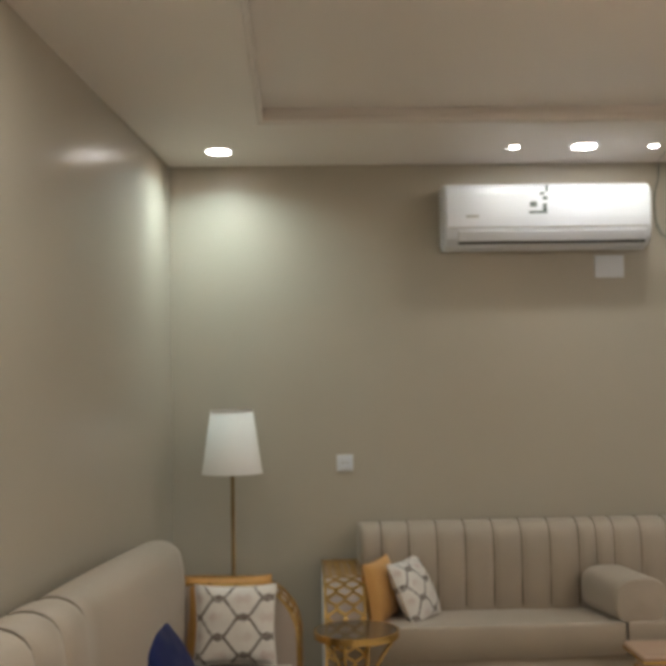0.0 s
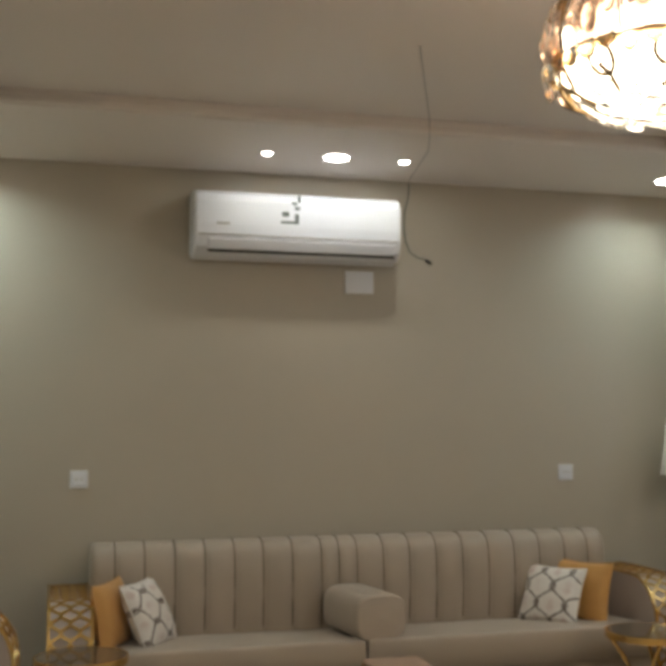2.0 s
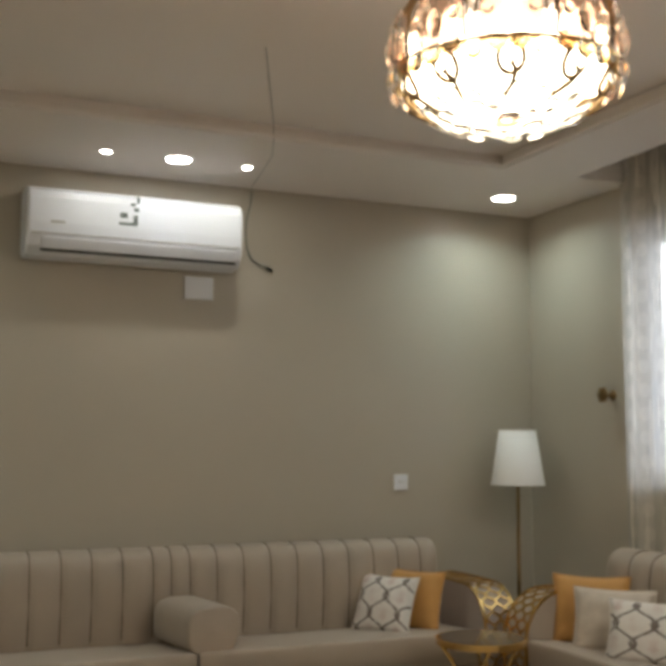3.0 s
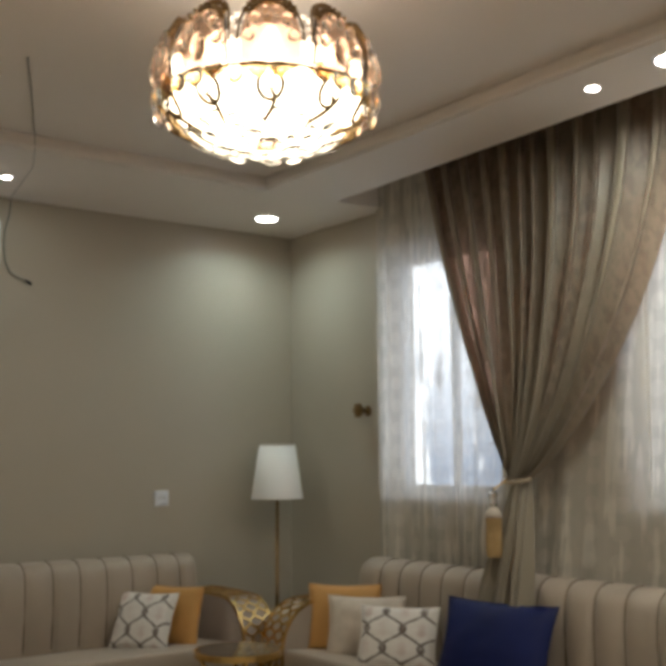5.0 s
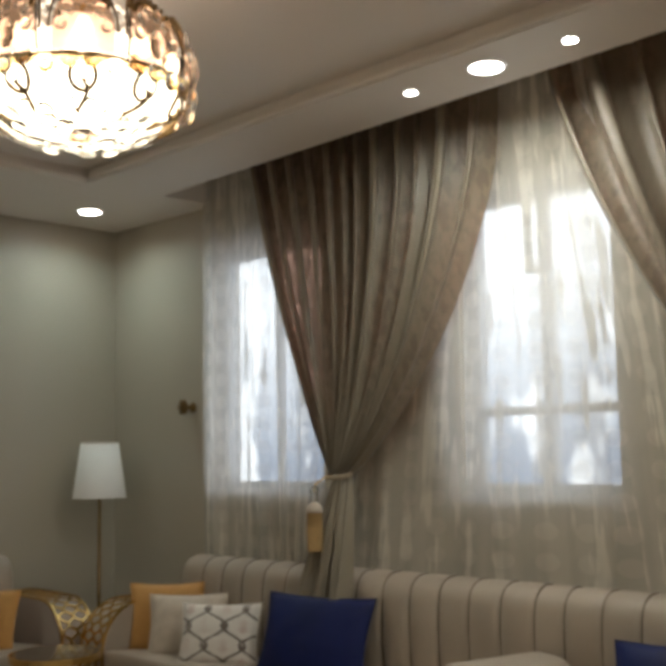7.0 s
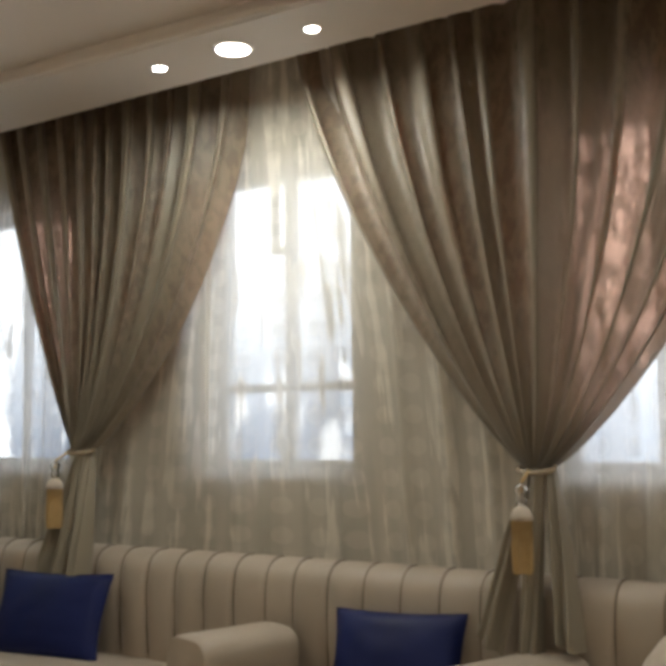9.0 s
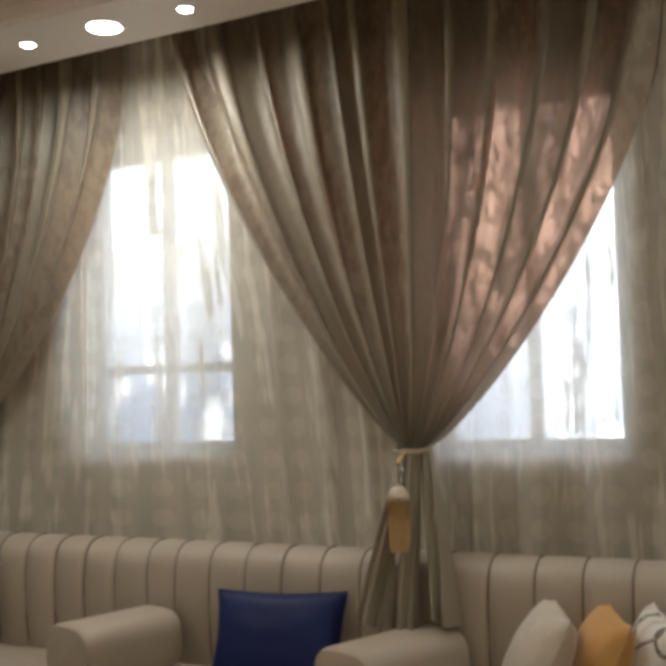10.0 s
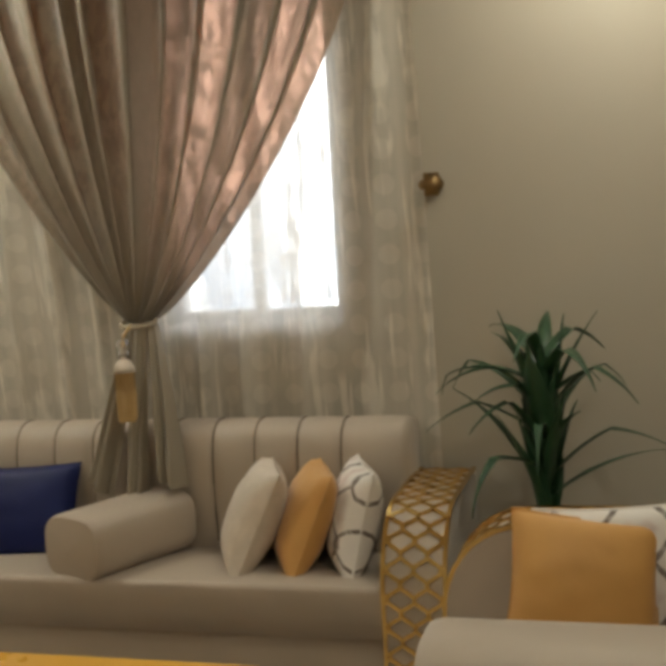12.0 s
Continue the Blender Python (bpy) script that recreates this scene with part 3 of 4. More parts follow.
def sofa(label, m, length, seams, units, arm_a=True, arm_b=True, arm_w=0.185, fabric=None, side=None, high=None, arm_top=0.728, rise=0.0):
    """Long floor-standing sofa along +x with its back to y = 0; units: lengths of the seat pads."""
    fabric, side = fabric or FABRIC, side or FABRIC
    ob = tagged(base("sofa"), label, "sofa", "sofas round the room")
    x0, x1 = (arm_w if arm_a else 0.0), length - (arm_w if arm_b else 0.0)
    part("base", boxed(x0 + 0.004, x1 - 0.004, -DEPTH + 0.03, -0.06, 0.05, 0.302, 0.012), fabric, ob)
    part("plinth", boxed(x0 + 0.03, x1 - 0.03, -DEPTH + 0.08, -0.10, 0.0, 0.05), WOOD_DARK, ob)
    bk = part("backrest", channel_back(x1 - x0, [s - x0 for s in seams], high or BACK_H, rise=rise), fabric, ob, "channel-tufted back with dark seams", smooth=True)
    bk.location = (x0, 0, 0)
    for s in seams:
        part("seam_cord", seam_cord(s - x0, (high or BACK_H) + rise * (1 - (s - x0) / (x1 - x0))), PIPING, bk)
    x = x0
    for u in units:
        part("seat_cushion", cushion_block(x + 0.006, x + u - 0.006, -DEPTH, -0.19, 0.306, SEAT + 0.012), fabric, ob, smooth=True)
        x += u
    if arm_a:
        arm(ob, 0.0, arm_w, side, arm_top)
    if arm_b:
        arm(ob, length - arm_w, length, side, arm_top)
    ob.matrix_world = m
    return ob


# sofa along the AC wall: local x runs along the wall
AX = -3.56
sofa("greige velvet channel-back sofa below the air conditioner", pose(AX, 0, 0), 2.98,
     [s - AX for s in (-3.265, -3.13, -2.99, -2.85, -2.71, -2.572, -2.43, -2.287, -2.20, -2.11, -1.975, -1.84, -1.70, -1.56, -1.42, -1.28, -1.14, -1.0, -0.87)], [1.178, 1.43], side=PINKFAB, arm_top=0.66)
# sofa below the windows: local x runs from the north end to the south end
WY = -0.78
wseams = [-1.13 - 0.1475 * k for k in range(13)] + [-3.05] + [-3.175 - 0.15 * k for k in range(12)]
sofa("long greige velvet channel-back sofa under the windows", pose(0, WY, 0, 0, 0, -90), 4.455,
     [WY - s for s in wseams], [2.085, 2.0], arm_top=0.665)
# sofa along the west wall, back to x = -W
sofa("greige velvet sofa along the side wall", pose(-W - 0.012, 0, 0, 0, 0, -SKEW) @ pose(0.005, -3.95, 0, 0, 0, 90), 3.14,
     [0.38, 0.60, 0.82, 1.04, 1.26, 1.48], [1.6, 1.17], arm_a=False, side=PINKFAB, high=0.93, rise=0.11)
# sofa along the plant wall, deeper than the others
DEPTH = 0.87
sofa("greige velvet sofa with gold-fretted arm beside the plant", pose(-0.72, -D + 0.01, 0, 0, 0, 180), 1.55,
     [0.40, 0.54, 0.68, 0.82, 0.96, 1.10, 1.24], [1.18], arm_top=0.70)
DEPTH = 0.70


# ---------------------------------------------------------------- bolsters and cushions
def bolster(x, y, turn, length=0.50, w=0.27, h=0.22):
    """A square-rounded arm bolster lying on the seat, long along local y."""
    ob = tagged(base("bolster", x, y, SEAT - 0.005, turn), "greige velvet arm bolster lying on the sofa seat", "bolster", "arm bolsters")
    bm = bmesh.new()
    rings = []
    seg = 40
    ys = [-length / 2, -length / 2 + 0.004, -length / 2 + 0.012, -length / 2 + 0.03] + [-length / 2 + 0.03 + (length - 0.06) * k / 8 for k in range(1, 8)] + [length / 2 - 0.03, length / 2 - 0.012, length / 2 - 0.004, length / 2]
    for i, yy in enumerate(ys):
        e = min(yy + length / 2, length / 2 - yy)
        k = 1.0 - 0.07 * max(0.0, 1 - e / 0.025) ** 2
        ring = []
        for q in range(seg):
            a = 2 * math.pi * q / seg
            c, s = math.cos(a), math.sin(a)
            r = (abs(c) ** 3.4 + abs(s) ** 3.4) ** (-1 / 3.4)
            ring.append(bm.verts.new((w / 2 * r * c * k, yy, h / 2 + h / 2 * r * s * k)))
        rings.append(ring)
    for a, b in zip(rings, rings[1:]):
        for q in range(seg):
            bm.faces.new((a[q], b[q], b[(q + 1) % seg], a[(q + 1) % seg]))
    bmesh.ops.recalc_face_normals(bm, faces=bm.faces)
    part("cover", bm, FABRIC, ob, smooth=True)
    for sgn in (-1, 1):
        bm = bmesh.new()
        ring = []
        for q in range(seg):
            a = 2 * math.pi * q / seg
            c, s = math.cos(a), math.sin(a)
            r = (abs(c) ** 3.4 + abs(s) ** 3.4) ** (-1 / 3.4) * 0.93
            ring.append(bm.verts.new((w / 2 * r * c, sgn * length / 2, h / 2 + h / 2 * r * s)))
        mid = bm.verts.new((0, sgn * (length / 2 + 0.012), h / 2))
        for q in range(seg):
            bm.faces.new((ring[q], ring[(q + 1) % seg], mid) if sgn > 0 else (ring[(q + 1) % seg], ring[q], mid))
        part("end_panel", bm, FABRIC, ob)
    return ob


def cushion(name, label, mat, x, y, z, lean, turn, w=0.42, h=0.42, t=0.13, group="loose cushions", roll=0.0, seed=0, crosswise=False):
    """A loose cushion standing on its lower edge, face to local -y, leaning back by lean degrees."""
    ob = tagged(base(name), label, "cushion", group)
    n = 22
    for sgn, nm in ((-1, "front_cover"), (1, "rear_cover")):
        def f(u, v):
            a, b = 2 * u - 1, 2 * v - 1
            px = a * (1 - 0.075 * (1 - b * b) * abs(a) ** 2)
            pz = b * (1 - 0.075 * (1 - a * a) * abs(b) ** 2)
            th = (max(0.0, (1 - a * a) * (1 - b * b))) ** 0.42
            cr = 0.006 * noise.noise((px * 3 + seed * 7.1, pz * 3, sgn * 2.0 + seed)) * th
            return (px * w / 2, sgn * (t / 2 * th + cr), h / 2 + pz * h / 2)
        bm = sheet(bmesh.new(), n, n, f, uv=lambda u, v: (v, u) if crosswise else (u, v))
        if sgn > 0:
            bmesh.ops.reverse_faces(bm, faces=bm.faces)
        part(nm, bm, mat, ob, smooth=True)
    pts = []
    for k in range(81):
        q = k / 80 * 4
        e, fr = int(min(q, 3.999)), q - int(min(q, 3.999))
        a, b = ((-1 + 2 * fr, -1), (1, -1 + 2 * fr), (1 - 2 * fr, 1), (-1, 1 - 2 * fr))[e]
        px = a * (1 - 0.075 * (1 - b * b) * abs(a) ** 2)
        pz = b * (1 - 0.075 * (1 - a * a) * abs(b) ** 2)
        pts.append((px * w / 2, 0, h / 2 + pz * h / 2))
    part("piping", tube(bmesh.new(), pts, 0.004, 5), mat, ob)
    ob.matrix_world = pose(x, y, z, 0, 0, turn) @ pose(0, 0, 0, -lean, 0, 0) @ pose(0, 0, 0, 0, roll, 0)
    return ob


S = SEAT
TRL, ORL, BLL, CRL = "ivory cushion with a grey trellis print", "plain ochre velvet cushion", "royal blue satin cushion", "cream jacquard cushion"
# west sofa
cushion("cushion", BLL + " leaning on the sofa back", BLUE, -4.06, -1.66, S - 0.02, 32, 84, 0.44, 0.35, seed=1)
cushion("cushion", TRL + " leaning on the sofa arm", TRELLIS, -3.935, -1.14, S - 0.02, 12, -2, 0.335, 0.32, seed=2)
cushion("cushion", ORL + " behind a printed cushion", ORANGE, -3.965, -1.02, S - 0.02, 6, 2, 0.36, 0.335, 0.11, seed=3)
# AC sofa, west end
cushion("cushion", ORL + " leaning on the sofa arm", ORANGE, -3.265, -0.43, S - 0.02, 10, 66, 0.34, 0.295, 0.12, seed=4)
cushion("cushion", TRL + " leaning on an ochre cushion", TRELLIS, -3.065, -0.44, S - 0.02, 26, 60, 0.32, 0.31, 0.13, seed=5)
# AC sofa, east end
cushion("cushion", ORL + " leaning on the sofa arm", ORANGE, -1.02, -0.40, S - 0.02, 14, -62, 0.34, 0.30, 0.12, seed=6)
cushion("cushion", TRL + " leaning on an ochre cushion", TRELLIS, -1.21, -0.44, S - 0.02, 26, -56, 0.32, 0.30, 0.13, seed=7, crosswise=True)
# window sofa
cushion("cushion", ORL + " in the sofa corner", ORANGE, -0.44, -1.09, S - 0.02, 12, -46, 0.36, 0.325, 0.12, seed=8)
cushion("cushion", CRL + " between other cushions", CREAM, -0.46, -1.28, S - 0.02, 14, -48, 0.37, 0.29, 0.12, seed=9)
cushion("cushion", "ivory trellis-print cushion in front of a cream cushion", TRELLIS, -0.51, -1.56, S - 0.02, 20, -56, 0.37, 0.28, 0.12, seed=10, crosswise=True)
cushion("cushion", BLL + " leaning on the sofa back", BLUE, -0.49, -2.105, S - 0.02, 20, -80, 0.54, 0.36, seed=11)
cushion("cushion", BLL + " leaning on the sofa back", BLUE, -0.43, -3.69, S - 0.02, 22, -78, 0.46, 0.325, seed=12)
cushion("cushion", CRL + " leaning toward the sofa arm", CREAM, -0.44, -4.50, S - 0.02, 26, -158, 0.40, 0.36, 0.17, seed=13)
cushion("cushion", ORL + " standing between two cushions", ORANGE, -0.44, -4.68, S - 0.02, 24, -158, 0.38, 0.35, 0.16, seed=14)
cushion("cushion", TRL + " beside the gold-fretted arm", TRELLIS, -0.44, -4.865, S - 0.02, 15, -158, 0.36, 0.34, 0.16, seed=15, crosswise=True)
# plant wall sofa
cushion("cushion", ORL + " leaning on the rounded arm", ORANGE, -1.07, -5.61, S - 0.005, 18, -80, 0.36, 0.325, 0.14, seed=16, roll=7)
cushion("cushion", TRL + " behind an ochre cushion", TRELLIS, -0.985, -5.72, S - 0.01, 8, -86, 0.40, 0.335, 0.10, seed=17, roll=-3)

bolster(-2.15, -0.48, 8, 0.40, 0.25, 0.205)
bolster(-0.50, -3.10, 74, 0.40, 0.25, 0.205)
bolster(-0.47, -4.14, 70, 0.44, 0.25, 0.205)
bolster(-1.58, -5.645, 0, 0.60, 0.27, 0.242)


# ---------------------------------------------------------------- floor lamps
def floor_lamp(x, y):
    ob = tagged(base("floor_lamp", x, y, 0), "brass floor lamp with a white tapered shade, unlit", "floor lamp", "floor lamps")
    part("foot", turned(bmesh.new(), [(0.13, 0.0), (0.13, 0.012), (0.12, 0.02), (0.02, 0.026), (0.012, 0.05)]), BRONZE, ob, smooth=True)
    part("pole", turned(bmesh.new(), [(0.011, 0.04), (0.011, 0.6), (0.0125, 0.605), (0.0125, 0.615), (0.010, 0.62), (0.010, 1.16)], seg=16), BRONZE, ob, smooth=True)
    bm = turned(bmesh.new(), [(0.146, 1.135), (0.103, 1.43), (0.100, 1.43), (0.143, 1.135)], seg=48, caps=False)
    sh = part("shade", bm, SHADE, ob, "white linen drum shade", smooth=True)
    for z, r in ((1.135, 0.146), (1.43, 0.103)):
        bm = bmesh.new()
        turned(bm, [(r - 0.003, z - 0.004), (r + 0.0015, z - 0.004), (r + 0.0015, z + 0.004), (r - 0.003, z + 0.004)], seg=48, caps=False)
        part("hem", bm, SHADE, sh)
    part("bulb", turned(bmesh.new(), [(0.013, 1.16), (0.015, 1.19), (0.03, 1.23), (0.028, 1.26), (0.01, 1.28)], seg=16), WHITE, ob, smooth=True)
    return ob


floor_lamp(-3.985, -0.35)
floor_lamp(-0.275, -0.265)


# ---------------------------------------------------------------- tables
def side_table(x, y, r, z):
    ob = tagged(base("side_table", x, y, 0), "round smoked-glass side table with a gold frame", "side table", "corner side tables")
    part("tabletop", turned(bmesh.new(), [(r - 0.006, z - 0.012), (r, z - 0.008), (r, z - 0.003), (r - 0.005, z)], seg=40), TABLE_GLASS, ob)
    bm = turned(bmesh.new(), [(r - 0.004, z - 0.03), (r + 0.009, z - 0.03), (r + 0.009, z - 0.001), (r + 0.001, z - 0.001), (r + 0.001, z - 0.014), (r - 0.004, z - 0.014)], seg=40, caps=False)
    part("rim", bm, GOLD, ob, "polished gold rim")
    for k in range(4):
        a = math.pi / 4 + k * math.pi / 2
        pts = []
        for j in range(13):
            t = j / 12
            rr = r * (0.95 - 0.55 * math.sin(math.pi * t) ** 1.0)
            aa = a + 0.9 * (t - 0.5)
            pts.append((rr * math.cos(aa), rr * math.sin(aa), 0.008 + (z - 0.035) * t))
        part("leg", tube(bmesh.new(), pts, 0.009, 8), GOLD, ob, smooth=True)
    bm = bmesh.new()
    pts = [(r * 0.9 * math.cos(2 * math.pi * k / 40), r * 0.9 * math.sin(2 * math.pi * k / 40), 0.014) for k in range(41)]
    part("foot_ring", tube(bm, pts, 0.008, 8), GOLD, ob, smooth=True)
    return ob


side_table(-3.43, -0.885, 0.175, 0.50)
side_table(-1.0, -1.04, 0.19, 0.50)


def coffee_table(label, x0, x1, y0, y1, z, mat):
    ob = tagged(base("coffee_table", (x0 + x1) / 2, (y0 + y1) / 2, 0), label, "coffee table")
    w, d = (x1 - x0) / 2, (y1 - y0) / 2
    part("tabletop", boxed(-w, w, -d, d, z - 0.035, z, 0.008), mat, ob)
    part("edge_band", boxed(-w - 0.003, w + 0.003, -d - 0.003, d + 0.003, z - 0.03, z - 0.018), GOLD, ob)
    part("apron", boxed(-w + 0.04, w - 0.04, -d + 0.04, d - 0.04, z - 0.09, z - 0.036, 0.004, 1), mat, ob)
    for sx in (-1, 1):
        for sy in (-1, 1):
            bm = tube(bmesh.new(), [(sx * (w - 0.05), sy * (d - 0.05), 0), (sx * (w - 0.05), sy * (d - 0.05), z - 0.09)], [0.014, 0.02], 10)
            part("leg", bm, GOLD, ob)
    return ob


coffee_table("low rose-toned lacquer coffee table by the sofa", -2.25, -2.0, -1.08, -0.80, 0.40, TABLE_STONE)
coffee_table("low honey-coloured coffee table before the window sofa", -1.60, -1.03, -4.80, -3.75, 0.358, TABLE_WOOD)


# ---------------------------------------------------------------- curtains
def drape(label, y0, y1, ytie, ztie, zend, pl, pr_, tail, folds, seed, side=0.012):
    """A tied-back drape in the window wall's plane; y0 > y1 are the ends of its heading."""
    ob = tagged(base("curtain"), label, "curtain", "tied-back drapes")
    rnd = random.Random(seed)
    ztop = H + 0.15
    nu, nv = folds * 16, 60
    half = 0.048
    bounds = [0.0]
    for _ in range(folds):
        bounds.append(bounds[-1] + rnd.uniform(0.5, 1.6))
    bounds = [q / bounds[-1] for q in bounds]
    depth = [rnd.uniform(0.55, 1.25) for _ in range(folds)]

    def fold(u):
        """Which fold, how far across it, and its depth."""
        k = 0
        while k < folds - 1 and u > bounds[k + 1]:
            k += 1
        return k, (u - bounds[k]) / (bounds[k + 1] - bounds[k])

    def f(u, v):
        # v: 0 at the heading, 1 at the tie
        z = ztop + (ztie - ztop) * v
        a = ytie + half + (y0 - ytie - half) * (1 - v ** (pl * 1.05)) ** 0.86
        b = ytie - half + (y1 - ytie + half) * (1 - v ** (pr_ * 0.95)) ** 0.84
        k, c = fold(min(0.9999, u + 0.012 * noise.noise((u * 5.0, v * 2.0, seed)) * math.sin(math.pi * u)))
        lap = 0.36 * (bounds[k + 1] - bounds[k]) * math.sin(2 * math.pi * c)
        y = a + (b - a) * min(1, max(0, u + lap * (1 - 0.3 * v)))
        amp = (0.052 * (1 - v) + 0.026) * depth[k]
        deep = (0.5 - math.sin(math.pi * c) ** 0.8) * 1.7 * amp
        deep += 0.008 * noise.noise((u * 12.0 + seed, v * 2.4, 0.5)) + 0.003 * noise.noise((u * 40.0, v * 4.0, seed))
        bow = -0.03 * math.sin(math.pi * v) * math.sin(math.pi * u) - 0.05 * math.sin(math.pi * u) * v ** 3
        x = -0.125 - 0.075 * v ** 1.5 + deep + bow
        return (min(x, -0.04), y, z)
    part("drape_panel", sheet(bmesh.new(), nu, nv, f, uv=lambda u, v: (u * folds, v)), DRAPE, ob, smooth=True)

    def g(u, v):
        z = ztie + (zend - ztie) * v
        ww = half + (tail - half) * v ** 0.9
        y = ytie + ww - 2 * ww * u
        k = min(2, int(u * 3))
        c = u * 3 - k
        puff = 1 - abs(2 * c - 1) ** 3
        yc = ytie + ww - 2 * ww * (k + 0.5) / 3
        y = yc + (y - yc) * (1.2 - 0.42 * v) + 0.02 * v * (1 - k)
        x = -0.185 - 0.03 * math.sin(math.pi * u) * (1 - v) - 0.125 * v - (0.014 + 0.05 * v) * puff
        x -= 0.020 * v ** 0.6 * math.cos(2 * math.pi * (c * 2.1 + 0.3 * k + 0.2 * seed + 0.25 * v)) + 0.016 * v * noise.noise((u * 8 + seed, v * 4, 2.0))
        z += v * (0.075 * (c - 0.5) * (-1, 1, -0.6)[k] - (0.0, 0.05, -0.02)[k])
        x -= (0.0, 0.008, 0.003)[k]
        return (x, y, z)
    for k in range(3):
        part("tail", sheet(bmesh.new(), 24, 26, lambda u, v: g((k + 0.999 * u) / 3, v), uv=lambda u, v: (3 * k + 3 * u, v + 1)), DRAPE, ob, smooth=True)
    # tie-back rope, bead and tassel
    pts = [(-0.215 + 0.052 * math.cos(2 * math.pi * k / 28) - 0.015, ytie + (half + 0.012) * math.sin(2 * math.pi * k / 28), ztie - 0.004 + 0.012 * math.cos(2 * math.pi * k / 28)) for k in range(29)]
    tie = part("tieback", tube(bmesh.new(), pts, 0.008, 8), ROPE, ob, "taupe twisted rope tie", smooth=True)
    ty = ytie + side
    part("tassel_cord", tube(bmesh.new(), [(-0.275, ytie + 0.6 * side, ztie - 0.0085), (-0.33, ty, ztie - 0.0425), (-0.335, ty, ztie - 0.0765)], 0.006, 6), TASSEL, tie)
    part("bead", turned(bmesh.new(), [(0.004, ztie - 0.04675), (0.018, ztie - 0.0578), (0.021, ztie - 0.0697), (0.014, ztie - 0.0833), (0.012, ztie - 0.0884), (0.019, ztie - 0.09775), (0.016, ztie - 0.1105), (0.006, ztie - 0.119)], -0.335, ty, 16), CRYSTAL, tie, "clear glass bead", smooth=True)
    part("tassel_head", turned(bmesh.new(), [(0.008, ztie - 0.1148), (0.026, ztie - 0.1275), (0.034, ztie - 0.1462), (0.036, ztie - 0.1615)], -0.335, ty, 18), CREAM, tie, "ivory tassel cap", smooth=True)
    bm = bmesh.new()
    turned(bm, [(0.024, ztie - 0.156), (0.027, ztie - 0.24), (0.026, ztie - 0.315)], -0.335, ty, 14)
    for q in range(64):
        a = q * 2.399
        r = 0.031 * math.sqrt((q + 12.0) / 76)
        tube(bm, [(-0.335 + r * math.cos(a), ty + r * math.sin(a), ztie - 0.155), (-0.335 + 1.06 * r * math.cos(a), ty + 1.06 * r * math.sin(a), ztie - 0.24), (-0.335 + 0.98 * r * math.cos(a), ty + 0.98 * r * math.sin(a), ztie - 0.322 - 0.006 * math.sin(q * 3.7))], 0.0042, 5)
    part("fringe", bm, TASSEL, tie, "long ochre silk fringe")
    return ob


drape("taupe satin drape tied back with an ochre tassel", -1.40, -2.87, -2.055, 1.262, 0.72, 1.2, 1.95, 0.125, 12, 3, 0.042)
drape("taupe satin drape tied with a tassel, daylight glowing through", -3.10, -5.03, -4.13, 1.208, 0.655, 1.31, 1.70, 0.165, 12, 8)


def sheer(y0, y1, label, seed, flare=0.0):
    ob = tagged(base("sheer_curtain"), label, "curtain", "sheer curtains")
    n = int((y0 - y1) / 0.009)

    def spread(u, v):
        """Run along the cloth, fanned out downwards between the two drapes."""
        d = y0 + (y1 - y0) * u + 2.9
        k = 1.0 - min(1.0, max(0.0, (abs(d) - 0.5) / 0.9))
        return d / (1 + 0.75 * v * k)

    def f(u, v):
        y = y0 + (y1 - y0) * u
        z = H + 0.15 + (0.62 - H - 0.15) * v
        s = spread(u, v)
        a = 0.5 + 0.5 * noise.noise((s * 1.3, v * 0.6, seed))
        w = s / 0.23 + 1.2 * noise.noise((s * 1.9, v * 0.5, seed + 3))
        x = -0.066 + 0.030 * (abs(math.sin(math.pi * w)) ** 0.8 * 1.6 - 1) * (0.35 + a) + 0.010 * noise.noise((s * 6, v * 1.2, seed + 9))
        return (min(x, -0.012), y + (0.03 * v * noise.noise((s * 3, v * 1.5, seed + 20)) - 0.05 * v * max(0.0, u - 0.8) * 5 * flare), z)
    bm = sheet(bmesh.new(), n, 24, f, uv=lambda u, v: (spread(u, v) * 1.35, v * 2.2))
    part("voile", bm, SHEER, ob, smooth=True)
    return ob


sheer(-0.90, -2.62, "ivory voile curtain with woven dots, sunlit", 1)
sheer(-2.63, -5.08, "ivory voile curtain with woven dots over two windows", 5, 1.0)


def holdback(y, z):
    ob = tagged(base("curtain_holdback", 0, y, z), "dull brass curtain holdback knob fixed to the wall", "curtain holdback", "brass holdbacks")
    bm = turned(bmesh.new(), [(0.028, 0.0), (0.028, 0.006), (0.012, 0.010), (0.010, 0.045), (0.020, 0.052), (0.036, 0.060), (0.038, 0.068), (0.024, 0.078), (0.006, 0.082)], seg=24)
    bmesh.ops.transform(bm, matrix=pose(0, 0, 0, 0, -90, 0), verts=bm.verts)
    part("knob", bm, BRONZE, ob, smooth=True)
    bm = bmesh.new()
    for k in range(6):
        a = k * math.pi / 3
        box(bm, -0.074, -0.066, 0.030 * math.cos(a) - 0.012, 0.030 * math.cos(a) + 0.012, 0.030 * math.sin(a) - 0.012, 0.030 * math.sin(a) + 0.012, 0.005, 1)
    part("rosette", bm, BRONZE, ob)
    return ob


holdback(-0.742, 1.61)
holdback(-5.135, 1.61)


